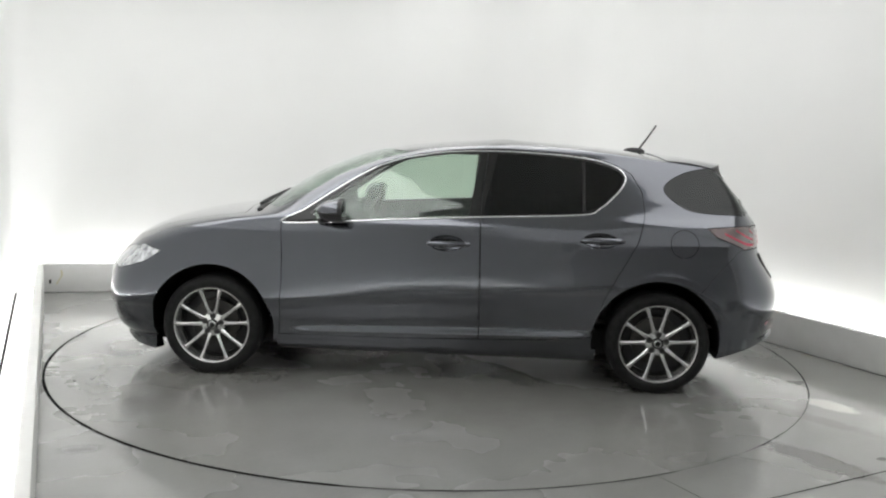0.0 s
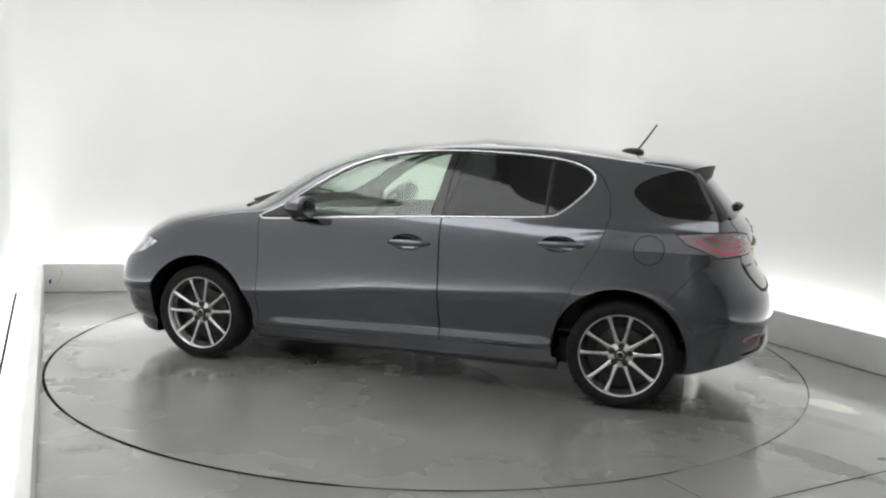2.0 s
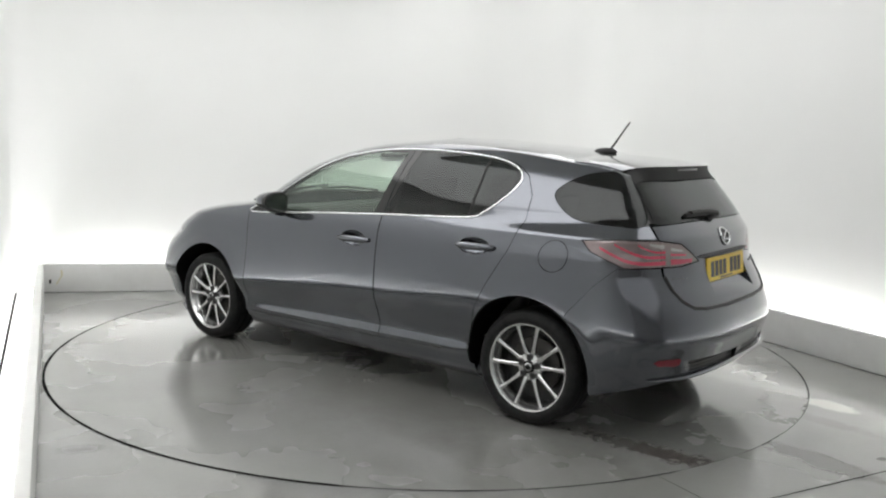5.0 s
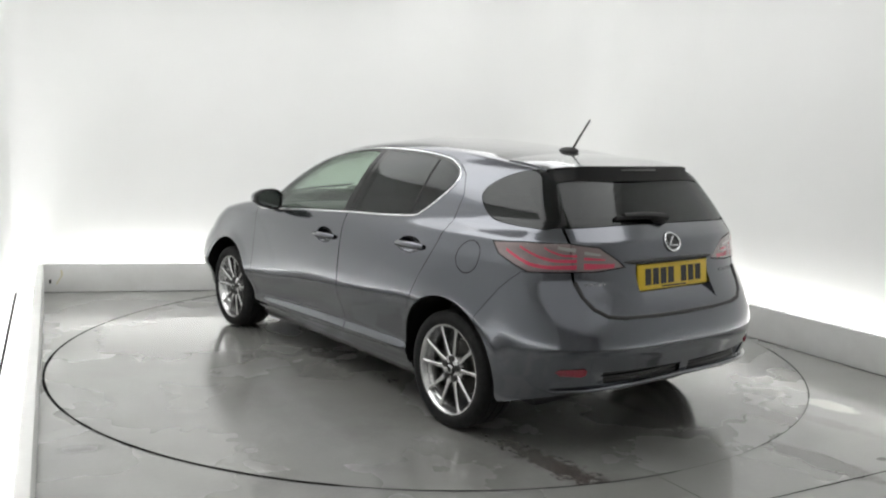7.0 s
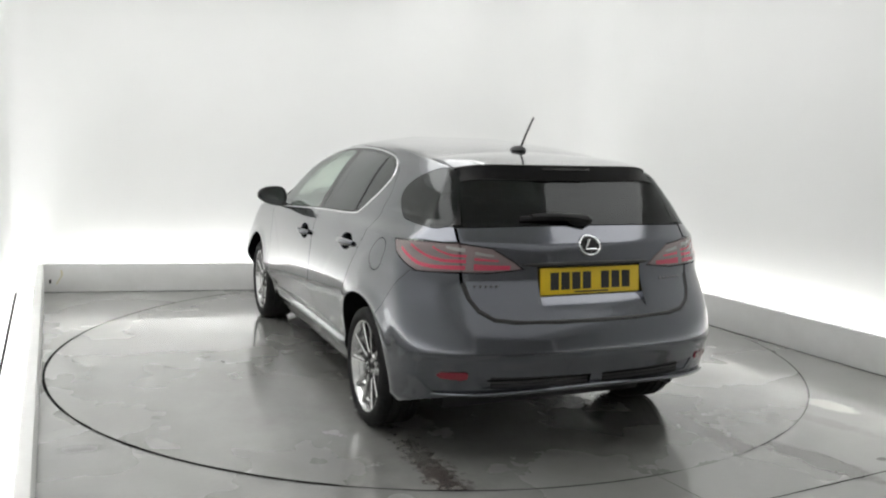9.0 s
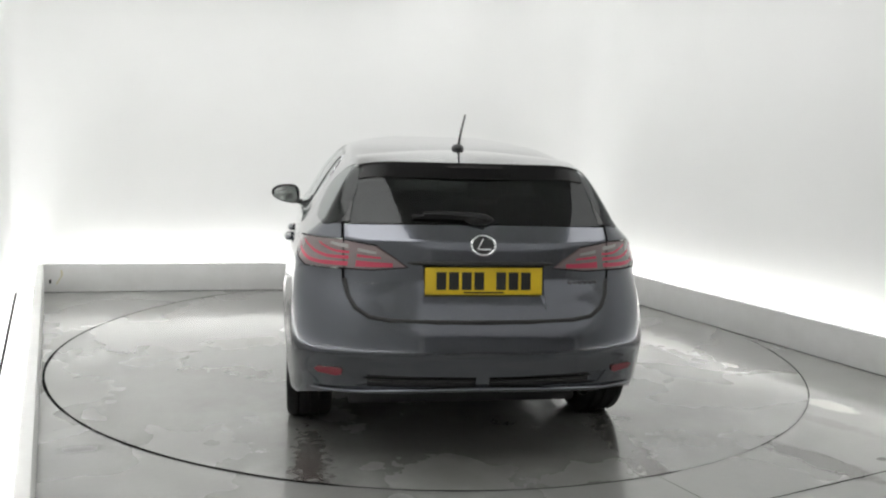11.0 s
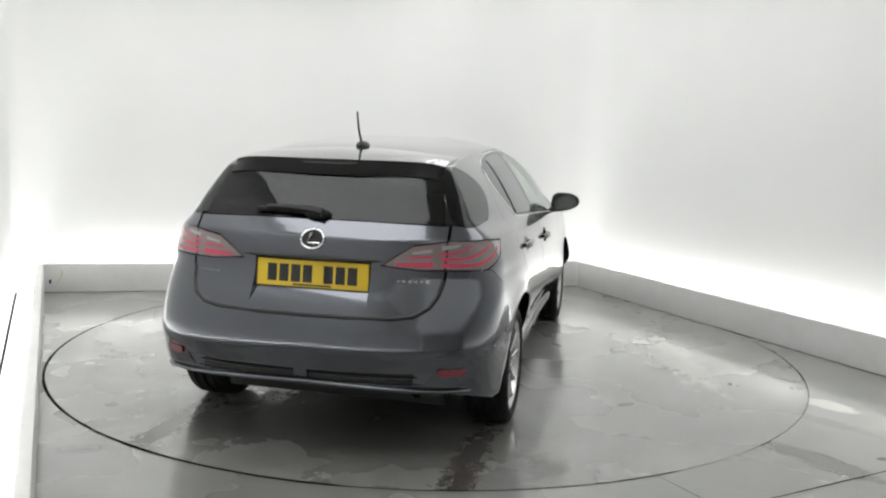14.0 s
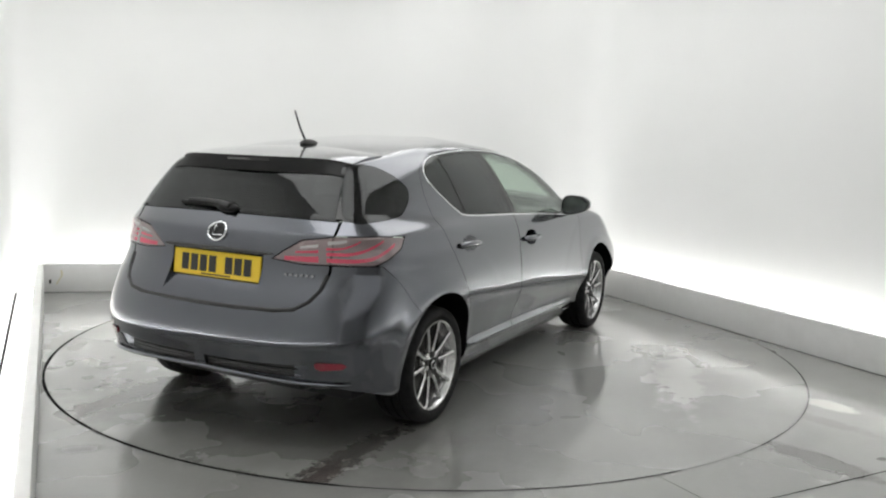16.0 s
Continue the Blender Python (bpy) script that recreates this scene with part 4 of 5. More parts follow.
def build_wheel():
    """One road wheel; its outer face looks along +y."""
    bm = bmesh.new()
    lathe(bm, [(0.223, -0.095), (0.219, -0.075), (0.198, -0.06), (0.192, 0.045), (0.208, 0.068), (0.220, 0.080), (0.2265, 0.092), (0.224, 0.099), (0.216, 0.097), (0.209, 0.086), (0.202, 0.066)], 72)
    rim = part("wheel", bm, M_ALLOY, car, "silver ten-spoke alloy wheel", 40)
    bm = bmesh.new()
    prof = [(0.223, -0.097), (0.240, -0.108), (0.262, -0.109), (0.281, -0.100), (0.2905, -0.082)]
    for y in (-0.055, -0.052, -0.046, -0.043, -0.005, -0.002, 0.004, 0.007, 0.045, 0.048, 0.054, 0.057):
        deep = 0.284 if y in (-0.052, -0.046, -0.002, 0.004, 0.048, 0.054) else 0.292
        prof.append((deep, y))
    prof += [(0.2905, 0.082), (0.282, 0.099), (0.272, 0.105), (0.260, 0.109), (0.252, 0.110), (0.244, 0.109), (0.234, 0.105), (0.223, 0.097)]
    lathe(bm, prof, 72)
    part("tyre", bm, M_TYRE, rim, "black rubber tyre", 40)
    # spokes
    bm = bmesh.new()
    secs = []
    for t, w, y, d in ((0.0, 0.015, 0.072, 0.030), (0.25, 0.0100, 0.078, 0.026), (0.6, 0.0085, 0.085, 0.024), (0.88, 0.0100, 0.090, 0.022), (1.0, 0.016, 0.091, 0.020)):
        r = 0.052 + t * (0.217 - 0.052)
        secs.append([bm.verts.new(c) for c in ((r, y - d, -w * 0.8), (r, y - 0.004, -w), (r, y, -w * 0.55), (r, y, w * 0.55), (r, y - 0.004, w), (r, y - d, w * 0.8))])
    for p, q in zip(secs, secs[1:]):
        for k in range(6):
            bm.faces.new((p[k], p[(k + 1) % 6], q[(k + 1) % 6], q[k]))
    bm.faces.new(secs[0][::-1])
    bm.faces.new(secs[-1])
    bmesh.ops.recalc_face_normals(bm, faces=bm.faces)
    first = part("spoke", bm, M_ALLOY, rim, "", 35)
    for k in range(10):
        o = first if k == 0 else new("spoke", first.data)
        o.parent = rim
        o.matrix_basis = pose(0, 0, 0, 0, 36 * k + 3 + (2.2 if k % 2 else -2.2), 0)
    bm = bmesh.new()
    lathe(bm, [(0.074, 0.03), (0.074, 0.060), (0.068, 0.071), (0.034, 0.076), (0.031, 0.070), (0.0005, 0.070)], 40)
    part("hub", bm, M_ALLOY, rim, "", 35)
    bm = bmesh.new()
    lathe(bm, [(0.030, 0.068), (0.029, 0.078), (0.024, 0.082), (0.0005, 0.083)], 32)
    part("hub_cap", bm, M_GLOSSBLACK, rim, "black hub cap", 35)
    bm = bmesh.new()
    lathe(bm, [(0.0165, 0.0715), (0.0205, 0.0845), (0.0165, 0.0855), (0.0160, 0.083)], 24)
    part("cap_ring", bm, M_CHROME, rim, "chrome ring on the hub cap", 35)
    bm = bmesh.new()
    lathe(bm, [(0.0170, 0.066), (0.0170, 0.0765), (0.0125, 0.0770), (0.0100, 0.0745), (0.0005, 0.0745)], 20)
    nut = part("nut", bm, M_BLACK, rim, "dark wheel nut in its well", 35)
    for k in range(5):
        o = nut if k == 0 else new("nut", nut.data)
        o.parent = rim
        a = radians(72 * k + 21)
        o.matrix_basis = pose(0.050 * math.cos(a), 0.004, 0.050 * math.sin(a))
    bm = bmesh.new()
    lathe(bm, [(0.06, 0.012), (0.137, 0.012), (0.140, 0.010), (0.140, -0.012), (0.137, -0.014), (0.06, -0.014)], 48)
    part("brake_disc", bm, M_DISC, rim, "grey steel brake disc", 35)
    bm = bmesh.new()
    lathe(bm, [(0.075, 0.02), (0.06, 0.025), (0.0005, 0.026)], 24)
    part("brake_bell", bm, M_BLACK, rim, "dark hub carrier", 35)
    bm = bmesh.new()
    lathe(bm, [(0.195, -0.03), (0.0005, -0.032)], 40)
    part("brake_shield", bm, M_BLACK, rim, "black dust shield", 35)
    return rim


def place_wheels():
    first = build_wheel()
    for n, (wx, sgn) in enumerate(((1.288, 1), (-1.288, 1), (1.288, -1), (-1.288, -1))):
        m = carbase @ pose(wx, 0.740 * sgn, 0.2915, 0, 0, 0 if sgn > 0 else 180)
        if n == 0:
            wheel = first
            wheel.matrix_basis = m
        else:
            wheel = copy_thing(first, m)
        # arch liner
        bm = bmesh.new()
        cx = 1.285 if wx > 0 else -1.270
        secs = []
        for k in range(33):
            a = radians(-8 + 196 * k / 32)
            c, s = math.cos(a), math.sin(a)
            edge = max(0.70, body_y(cx + 0.360 * c, max(0.22, 0.298 + 0.360 * s)) - 0.004)
            secs.append([bm.verts.new((cx + r * c, y * sgn, 0.298 + r * s)) for r, y in ((0.368, edge), (0.368, 0.53), (0.354, 0.53), (0.354, edge))])
        for p, q in zip(secs, secs[1:]):
            for k in range(4):
                bm.faces.new((p[k], p[(k + 1) % 4], q[(k + 1) % 4], q[k]))
        bm.faces.new(secs[0])
        bm.faces.new(secs[-1][::-1])
        # inner wall of the arch
        wall = []
        for y in (0.526, 0.534):
            wall.append([bm.verts.new((cx + 0.357 * math.cos(radians(360 * k / 40)), y * sgn, 0.298 + max(-0.10, 0.357 * math.sin(radians(360 * k / 40))))) for k in range(40)])
        bm.faces.new(wall[0])
        bm.faces.new(wall[1][::-1])
        for k in range(40):
            bm.faces.new((wall[0][k], wall[0][(k + 1) % 40], wall[1][(k + 1) % 40], wall[1][k]))
        bmesh.ops.recalc_face_normals(bm, faces=bm.faces)
        carpart("arch_liner", bm, M_FELT, label="black fibre wheel arch liner", smooth=20)


def build_trim(gate, bumper):
    # chrome line round the side windows
    for sgn in (1, -1):
        bm = bmesh.new()
        loop = grow(GLASS_LINE, 0.003)
        tube(bm, [(x, (body_y(x, z) + 0.001) * sgn, z) for x, z in loop], 0.0052, 8, closed=True, flat=0.6, out=Vector((0, 1, 0)))
        carpart("window_trim", bm, M_CHROME, label="bright chrome strip round the side windows", smooth=60)
    # spoiler
    bm = bmesh.new()
    secs = []
    n = 36
    for k in range(n + 1):
        y = 0.526 * (2 * k / n - 1)
        u = abs(y) / 0.526
        lead = -1.27 - 0.06 * u
        tip = -1.712 + 0.115 * u ** 3.4
        ztip = 1.304 - 0.022 * u ** 8
        pts = []
        for j in range(7):
            t = j / 6
            x = lead + (tip - lead) * t
            zr = z_top(lead, y) + 0.004
            z = zr + (ztip - zr) * t + 0.010 * math.sin(math.pi * t) + (0.002 if j == 6 else 0)
            pts.append((x, y, z))
        zl = ztip - 0.070 + 0.012 * u ** 3
        pts += [(tip + 0.003, y, ztip - 0.008), (min(tip + 0.018, x_back(min(abs(y), 0.53), zl) - 0.007), y, zl), (lead - 0.16, y, ztip - 0.094), (lead + 0.0, y, ztip - 0.055)]
        secs.append([bm.verts.new(c) for c in pts])
    m = len(secs[0])
    for p, q in zip(secs, secs[1:]):
        for k in range(m):
            f = bm.faces.new((p[k], p[(k + 1) % m], q[(k + 1) % m], q[k]))
            f.material_index = 1 if 6 <= k <= 9 else 0
    bm.faces.new(secs[0])
    bm.faces.new(secs[-1][::-1])
    bmesh.ops.recalc_face_normals(bm, faces=bm.faces)
    sp = part("spoiler", bm, M_PAINT, gate, "grey roof spoiler with a black underside", 30)
    sp.data.materials.append(M_MATTE)
    bm = bmesh.new()
    box(bm, -1.711, -1.700, -0.13, 0.13, 1.283, 1.293, 0.001)
    part("brake_light", bm, M_BRAKE, gate, "dark high-level brake light")
    # black strip put where shadow fills the gap along the tailgate's lower edge
    bm = bmesh.new()
    low = [(0.592, 0.80), (0.579, 0.735), (0.549, 0.688), (0.49, 0.653), (0.40, 0.642), (0.2, 0.638), (0.0, 0.637)]
    low += [(-y, z) for y, z in low[-2::-1]]
    tube(bm, [(x_back(abs(y), z) + 0.003, y, z - 0.004) for y, z in low], 0.0115, 8)
    part("gap_shadow_strip", bm, M_BLACK, gate, "black strip standing in for the shadow in the gap", 60)
    # rear wiper
    bm = bmesh.new()
    tube(bm, [(x_back(y, z) - 0.022, y, z) for y, z in ((-0.03, 1.066), (0.04, 1.076), (0.13, 1.082), (0.25, 1.082))], lambda t: 0.030 - 0.015 * t, 8, flat=0.7)
    geo = bmesh.ops.create_uvsphere(bm, u_segments=14, v_segments=8, radius=0.030)["verts"]
    for v in geo:
        v.co = Vector((v.co.x + x_back(0.03, 1.066) - 0.014, v.co.y * 2.2 - 0.0, v.co.z * 0.8 + 1.060))
    part("wiper", bm, M_MATTE, gate, "black rear wiper", 50)
    bm = bmesh.new()
    tube(bm, [(x_back(y, z) - 0.012, y, z) for y, z in ((0.02, 1.064), (0.10, 1.069), (0.20, 1.071), (0.30, 1.070))], 0.011, 6)
    part("wiper_blade", bm, M_MATTE, gate, "black wiper blade", 50)
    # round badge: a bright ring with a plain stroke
    yb, zb = -0.006, 0.955
    xb = x_back(0, zb)
    bm = bmesh.new()
    tube(bm, [(x_back(yb, zb + 0.04 * math.sin(a)) - 0.005, yb + 0.053 * math.cos(a), zb + 0.041 * math.sin(a)) for a in (2 * math.pi * k / 36 for k in range(36))], 0.0062, 8, closed=True)
    badge = part("badge", bm, M_CHROME, gate, "oval chrome badge", 60)
    bm = bmesh.new()
    tube(bm, [(xb - 0.005, yb + 0.004, zb + 0.030), (xb - 0.007, yb + 0.022, zb - 0.016), (xb - 0.007, yb - 0.034, zb - 0.016)], 0.0055, 8)
    part("badge_stroke", bm, M_CHROME, gate, "chrome stroke in the badge", 50)
    bm = bmesh.new()
    vs = [bm.verts.new((x_back(yb + 0.05 * math.cos(a), zb + 0.038 * math.sin(a)) - 0.002, yb + 0.050 * math.cos(a), zb + 0.038 * math.sin(a))) for a in (2 * math.pi * k / 32 for k in range(32))]
    bm.faces.new(vs)
    bmesh.ops.recalc_face_normals(bm, faces=bm.faces)
    bmesh.ops.solidify(bm, geom=bm.faces[:], thickness=0.002)
    part("badge_field", bm, M_GLOSSBLACK, gate, "black badge field")
    # small unreadable chrome lettering, as bars
    for y0, y1, z, n in ((0.555, 0.440, 0.782, 5), (-0.395, -0.545, 0.792, 6)):
        for k in range(n):
            a = y0 + (y1 - y0) * (k + 0.12) / n
            b = y0 + (y1 - y0) * (k + 0.78) / n
            bm = bmesh.new()
            box(bm, x_back(a, z) - 0.0025, x_back(a, z) + 0.002, min(a, b), max(a, b), z - 0.0065, z + 0.0065, 0.001)
            part("lettering_bar", bm, M_DULL, gate, "dull chrome lettering bar")
    # number plate under a grip strip
    bm = bmesh.new()
    tube(bm, [(x_back(abs(yy), 0.876) - 0.006, yy, 0.876) for yy in [0.33 - 0.66 * k / 20 for k in range(21)]], lambda t: 0.002 + 0.010 * math.sin(math.pi * t) ** 0.3, 8)
    part("handle_strip", bm, M_BLACK, gate, "dark grip strip above the plate", 50)
    plate = new("number_plate")
    plate.parent = car
    plate.matrix_basis = carbase @ pose(-1.946, -0.012, 0.800, 0, 6, 0)
    plate["label"] = "yellow rear number plate"
    bm = bmesh.new()
    box(bm, -0.004, 0.004, -0.262, 0.262, -0.060, 0.060, 0.002)
    part("plate", bm, M_YELLOW, plate, "yellow reflective plate")
    bm = bmesh.new()
    box(bm, 0.003, 0.016, -0.20, 0.20, -0.066, 0.05, 0.003)
    part("plate_holder", bm, M_BLACK, plate, "black plate holder")
    cols = [0.190, 0.134, 0.078, 0.022, -0.076, -0.132, -0.188]
    for y in cols:
        bm = bmesh.new()
        box(bm, -0.0052, -0.0035, y - 0.022, y + 0.022, -0.039, 0.039, 0.0)
        part("character_bar", bm, M_BLACK, plate, "black character bar", None)
    bm = bmesh.new()
    box(bm, -0.0048, -0.0035, -0.09, 0.09, -0.054, -0.047, 0.0)
    part("maker_bar", bm, M_BLACK, plate, "thin dark print bar", None)
    # bumper inserts, reflectors, lip
    for sgn in (1, -1):
        bm = bmesh.new()
        pts = [(0.605, 0.420), (0.620, 0.427), (0.708, 0.423), (0.724, 0.409), (0.708, 0.395), (0.630, 0.390), (0.608, 0.398)]
        low, top = [], []
        for y, z in pts:
            low.append(bm.verts.new((x_back(y, z) + 0.004, y * sgn, z)))
            top.append(bm.verts.new((x_back(y, z) - 0.008, y * sgn, z)))
        bm.faces.new(low)
        bm.faces.new(top)
        for k in range(len(pts)):
            bm.faces.new((low[k], low[(k + 1) % len(pts)], top[(k + 1) % len(pts)], top[k]))
        bmesh.ops.recalc_face_normals(bm, faces=bm.faces)
        part("reflector", bm, M_DARKRED, bumper, "dark red bumper reflector")
        bm = bmesh.new()
        y0, y1 = (0.03, 0.56) if sgn > 0 else (-0.56, -0.03)
        rows = []
        for k in range(15):
            y = y0 + (y1 - y0) * k / 14
            x = x_back(abs(y), 0.40) + 0.030
            rows.append([bm.verts.new((x + dx, y, z)) for dx, z in ((0.0, 0.343), (0.0, 0.414), (0.045, 0.414), (0.045, 0.343))])
        for p, q in zip(rows, rows[1:]):
            for k in range(4):
                bm.faces.new((p[k], p[(k + 1) % 4], q[(k + 1) % 4], q[k]))
        bm.faces.new(rows[0])
        bm.faces.new(rows[-1][::-1])
        bmesh.ops.recalc_face_normals(bm, faces=bm.faces)
        part("bumper_insert", bm, M_BLACK, bumper, "black lower bumper insert")
        for z in (0.366, 0.383):
            bm = bmesh.new()
            tube(bm, [(x_back(abs(y0 + (y1 - y0) * k / 12), z) + 0.025, y0 + (y1 - y0) * k / 12, z) for k in range(13)], 0.004, 6)
            part("insert_slat", bm, M_GLOSSBLACK, bumper, "black insert slat", 50)
    bm = bmesh.new()
    tube(bm, [(x_back(abs(y), 0.350) - 0.006, y, 0.341 - 0.028 * (y / 0.74) ** 2 + 0.040 * max(0, abs(y) - 0.55)) for y in [0.735 - 1.47 * k / 40 for k in range(41)]], lambda t: 0.003 + 0.012 * math.sin(math.pi * t) ** 0.4, 8, flat=0.8)
    part("bumper_lip", bm, M_PAINT, bumper, "", 60)
    # exhaust tip
    bm = bmesh.new()
    lathe(bm, [(0.024, 0.0), (0.028, 0.002), (0.028, 0.16), (0.024, 0.16), (0.024, 0.0)], 20, "x")
    for v in bm.verts:
        v.co += Vector((-1.93, -0.50, 0.295))
    carpart("exhaust_pipe", bm, M_BLACK, label="black exhaust pipe")
    # the silencer's black stands in for the shade under the tail
    bm = bmesh.new()
    lathe(bm, [(0.0005, 0.0), (0.10, 0.01), (0.12, 0.06), (0.12, 0.50), (0.10, 0.55), (0.0005, 0.56)], 20, "y")
    for v in bm.verts:
        v.co = Vector((v.co.x * 1.3 - 1.80, v.co.y - 0.62, v.co.z * 0.5 + 0.325))
    carpart("silencer", bm, M_BLACK, label="silencer coloured black for the shade under the tail")
    # underbody
    bm = bmesh.new()
    box(bm, -1.62, 1.80, -0.56, 0.56, 0.145, 0.30, 0.02)
    carpart("underbody", bm, M_BLACK, label="black underbody tray")
    bm = bmesh.new()
    box(bm, -1.84, -1.61, -0.54, 0.54, 0.265, 0.36, 0.02)
    carpart("rear_tray", bm, M_BLACK, label="black tray under the tail")
    for sgn in (1, -1):
        bm = bmesh.new()
        x = -0.70
        box(bm, x - 0.035, x + 0.035, min(sgn * 0.80, sgn * (body_y(x, 0.29) + 0.0015)), max(sgn * 0.80, sgn * (body_y(x, 0.29) + 0.0015)), 0.286, 0.294, 0.001)
        carpart("door_lettering", bm, M_DISC, label="small chrome lettering bar")
        bm = bmesh.new()
        rows = []
        for k in range(9):
            z = 0.93 + (1.345 - 0.93) * k / 8
            c = -0.245 - 0.035 * k / 8
            rows.append([bm.verts.new((c + dx, (body_y(c, z) - dy) * sgn, z)) for dx, dy in ((0.05, 0.028), (0.05, 0.036), (-0.05, 0.036), (-0.05, 0.028))])
        for p, q in zip(rows, rows[1:]):
            for k in range(4):
                bm.faces.new((p[k], p[(k + 1) % 4], q[(k + 1) % 4], q[k]))
        bm.faces.new(rows[0])
        bm.faces.new(rows[-1][::-1])
        bmesh.ops.recalc_face_normals(bm, faces=bm.faces)
        carpart("door_pillar", bm, M_BLACK, label="black pillar between the doors")
    # side skirts below the doors and the lip under the nose
    for sgn in (1, -1):
        bm = bmesh.new()
        rows = []
        for k in range(25):
            x = 0.91 - 1.85 * k / 24
            y = body_y(x, 0.235)
            rows.append([bm.verts.new((x, yy * sgn, z)) for yy, z in ((y - 0.030, 0.243), (y - 0.0015, 0.238), (y - 0.003, 0.225), (y - 0.034, 0.172), (y - 0.060, 0.152), (y - 0.083, 0.148), (y - 0.085, 0.20))])
        for p, q in zip(rows, rows[1:]):
            for k in range(7):
                bm.faces.new((p[k], p[(k + 1) % 7], q[(k + 1) % 7], q[k]))
        bm.faces.new(rows[0])
        bm.faces.new(rows[-1][::-1])
        bmesh.ops.recalc_face_normals(bm, faces=bm.faces)
        carpart("side_skirt", bm, M_PAINT, label="dark grey side skirt", smooth=50)
    bm = bmesh.new()
    rows = []
    half = [(x, body_y(x, 0.20)) for x in [1.64 + (x_front(0.20) - 0.0005 - 1.64) * math.sin(math.pi / 2 * k / 16) for k in range(17)]]
    for x, y in half + [(x, -y) for x, y in half[-2::-1]]:
        low = 0.124 + 0.052 * ease((x - 1.64) / 0.35)
        c = math.hypot(x - 1.2, y)
        rows.append([bm.verts.new((1.2 + (x - 1.2) * (1 + d / c), y * (1 + d / c), z)) for d, z in ((-0.030, 0.225), (0.003, 0.222), (0.007, low + 0.014), (0.001, low), (-0.05, low + 0.004))])
    for p, q in zip(rows, rows[1:]):
        for k in range(5):
            bm.faces.new((p[k], p[(k + 1) % 5], q[(k + 1) % 5], q[k]))
    bm.faces.new(rows[0])
    bm.faces.new(rows[-1][::-1])
    bmesh.ops.recalc_face_normals(bm, faces=bm.faces)
    carpart("front_lip", bm, M_PAINT, label="grey lip under the front bumper", smooth=50)
    # aerial
    bm = bmesh.new()
    z0 = z_top(-1.235, 0)
    geo = bmesh.ops.create_uvsphere(bm, u_segments=20, v_segments=12, radius=1.0)["verts"]
    for v in geo:
        k = 0.4 if v.co.z < 0 else 1.0
        v.co = Vector((-1.232 + v.co.x * 0.062 + (0.02 * v.co.x if v.co.x > 0 else 0), v.co.y * 0.030, z0 + 0.004 + max(-0.01, v.co.z * 0.026 * k)))
    root = carpart("aerial", bm, M_BLACK, label="black roof aerial", smooth=50)
    bm = bmesh.new()
    tube(bm, [(-1.250, 0, z0 + 0.015), (-1.30, 0, z0 + 0.085), (-1.358, -0.010, 1.532)], lambda t: 0.0065 - 0.002 * t, 8)
    part("mast", bm, M_BLACK, root, "black rubber mast", 60)
    # front wipers and cowl
    bm = bmesh.new()
    tube(bm, [(1.10 - 0.02 * (y / 0.6) ** 2 - 0.05 * abs(y) ** 2, y, z_top(1.10 - 0.05 * abs(y) ** 2, y) + 0.004) for y in [0.62 - 1.24 * k / 16 for k in range(17)]], 0.022, 8, flat=0.5)
    carpart("cowl", bm, M_BLACK, label="black cowl panel", smooth=60)
    for y0, y1 in ((0.50, -0.02), (-0.02, -0.56)):
        bm = bmesh.new()
        tube(bm, [(1.09, y0, z_top(1.09, y0) + 0.02), (1.06, y0 + (y1 - y0) * 0.4, z_top(1.06, y0 + (y1 - y0) * 0.4) + 0.016), (1.03, y1, z_top(1.03, y1) + 0.012)], 0.009, 8)
        carpart("front_wiper", bm, M_BLACK, label="black windscreen wiper", smooth=60)


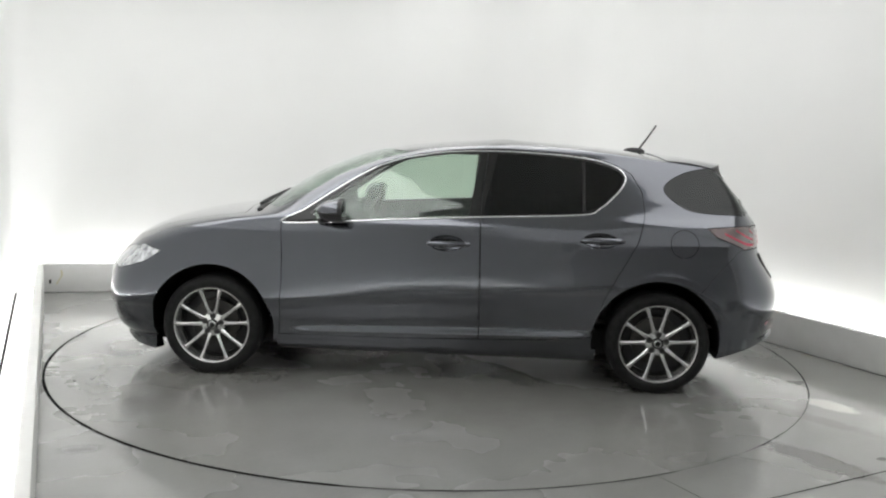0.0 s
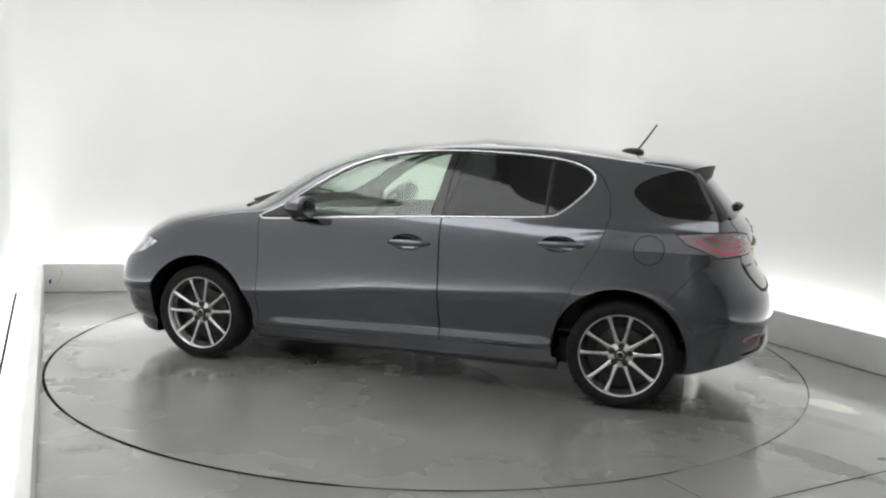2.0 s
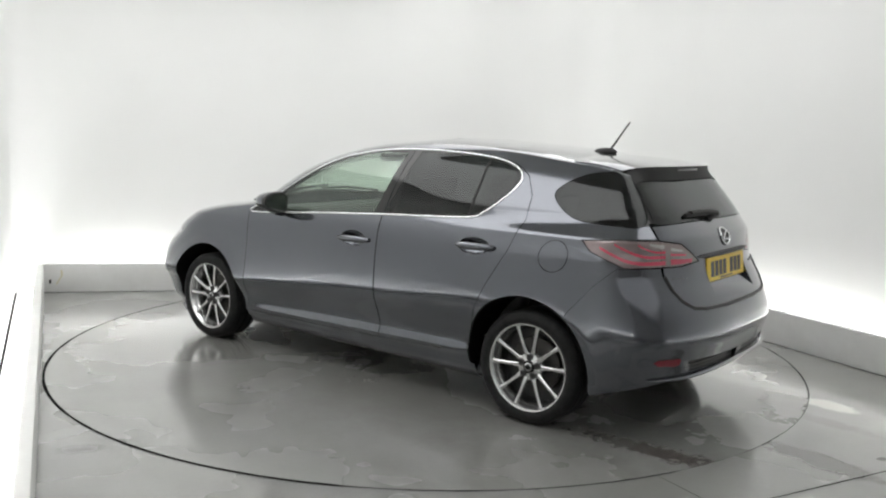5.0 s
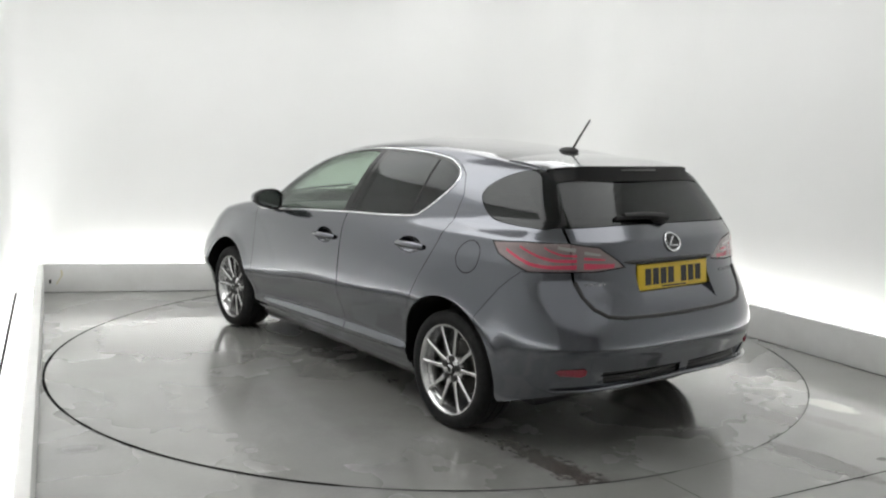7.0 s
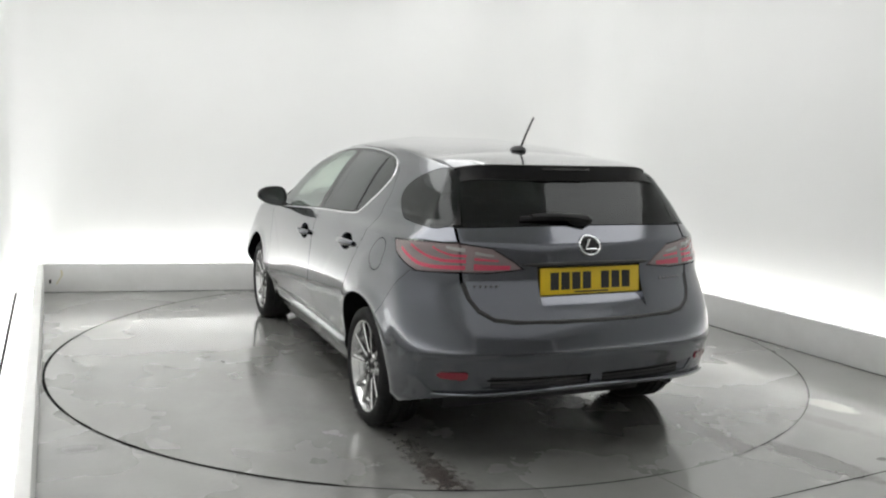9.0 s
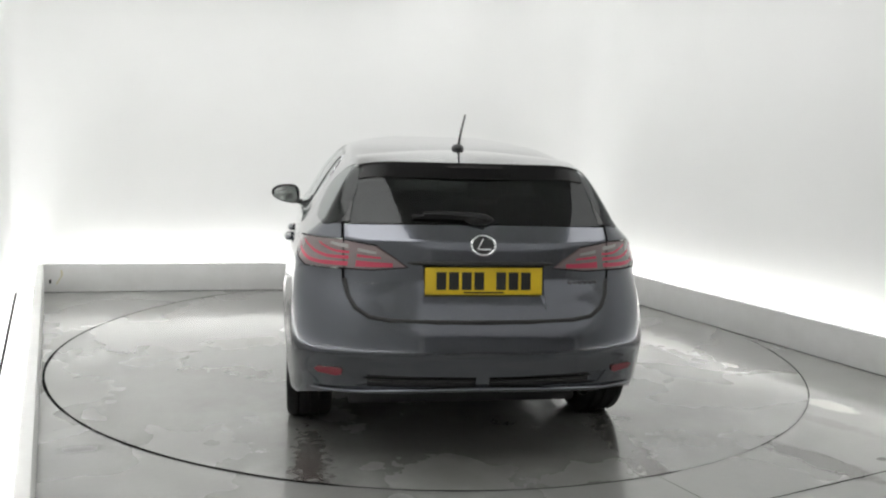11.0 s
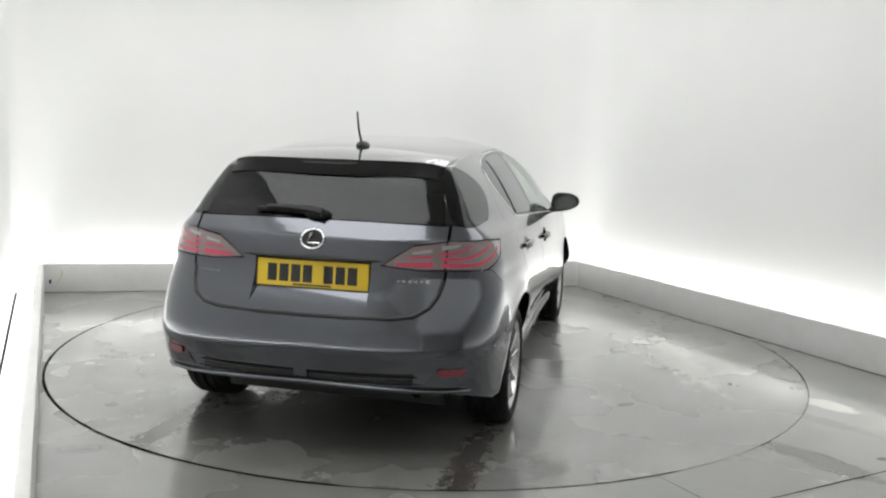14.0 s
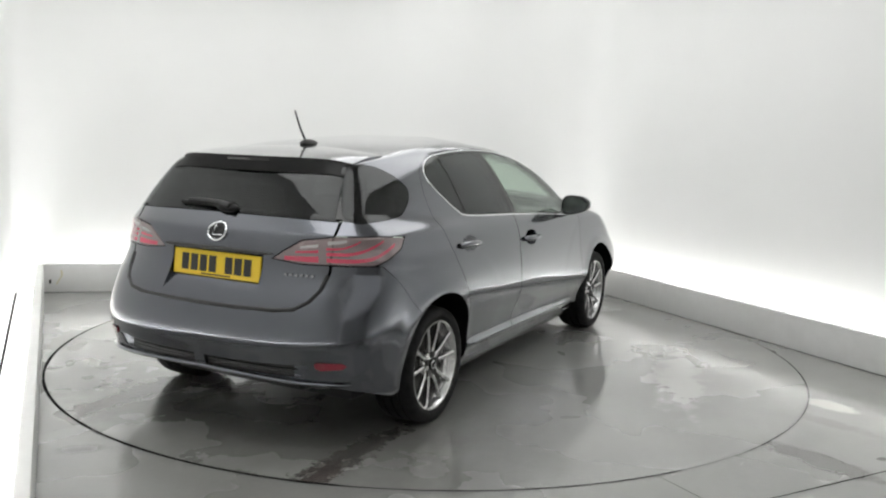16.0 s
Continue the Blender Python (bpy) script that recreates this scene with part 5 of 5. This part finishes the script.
def seat(x, y, w, back_top, name):
    """A padded seat with backrest and headrest."""
    root = new(name)
    root.parent = car
    root.matrix_basis = carbase @ pose(x, y, 0.0)
    root["label"] = "dark upholstered car seat"
    bm = bmesh.new()
    box(bm, -0.25, 0.27, -w / 2, w / 2, 0.36, 0.55, 0.05)
    part("cushion", bm, M_SEAT, root, "", 60)
    bm = bmesh.new()
    box(bm, -0.08, 0.08, -w / 2, w / 2, 0.50, back_top - 0.16, 0.05)
    for v in bm.verts:
        v.co.x -= 0.20 + (v.co.z - 0.5) * 0.30
    part("backrest", bm, M_SEAT, root, "", 60)
    for hy in ([0.0] if w < 0.8 else [-0.36, 0.36]):
        bm = bmesh.new()
        box(bm, -0.05, 0.05, hy - 0.125, hy + 0.125, back_top - 0.15, back_top, 0.035)
        for v in bm.verts:
            v.co.x -= 0.19 + (v.co.z - 0.5) * 0.30
        part("headrest", bm, M_SEAT, root, "", 60)
    return root


def build_cabin():
    seat(0.06, 0.36, 0.50, 1.18, "front_seat")
    seat(0.06, -0.36, 0.50, 1.18, "front_seat")
    seat(-0.80, 0.0, 1.22, 1.13, "rear_bench")
    bm = bmesh.new()
    box(bm, 0.62, 1.02, -0.66, 0.66, 0.62, 0.925, 0.05)
    carpart("dashboard", bm, M_SEAT, label="dark dashboard", smooth=60)
    bm = bmesh.new()
    pts = []
    for k in range(28):
        a = 2 * math.pi * k / 28
        pts.append((0.53 - 0.08 * math.sin(a), -0.36 + 0.18 * math.cos(a), 0.86 + 0.165 * math.sin(a)))
    tube(bm, pts, 0.015, 8, closed=True)
    wheel = carpart("steering_wheel", bm, M_BLACK, label="black steering wheel", smooth=60)
    bm = bmesh.new()
    box(bm, 0.52, 0.57, -0.52, -0.20, 0.83, 0.89, 0.012)
    part("steering_hub", bm, M_BLACK, wheel, "", 60)
    bm = bmesh.new()
    box(bm, 0.34, 0.40, -0.11, 0.11, 1.245, 1.30, 0.015)
    carpart("inner_mirror", bm, M_BLACK, label="black interior mirror", smooth=60)
    bm = bmesh.new()
    box(bm, -1.78, 1.0, -0.70, 0.70, 0.366, 0.376, 0.002)
    carpart("cabin_floor", bm, M_SEAT, label="dark cabin carpet")


gate, bumper = build_body()
place_wheels()
build_trim(gate, bumper)
build_cabin()
_skin.free()
# ------------------------------------------------------------------ what moves
def heading(t):
    """The car's heading in degrees at t seconds."""
    return 176.15 - 6.93 * t - 0.0131 * t * t


def motions():
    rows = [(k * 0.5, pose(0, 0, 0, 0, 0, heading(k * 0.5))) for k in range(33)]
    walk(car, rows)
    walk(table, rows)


motions()
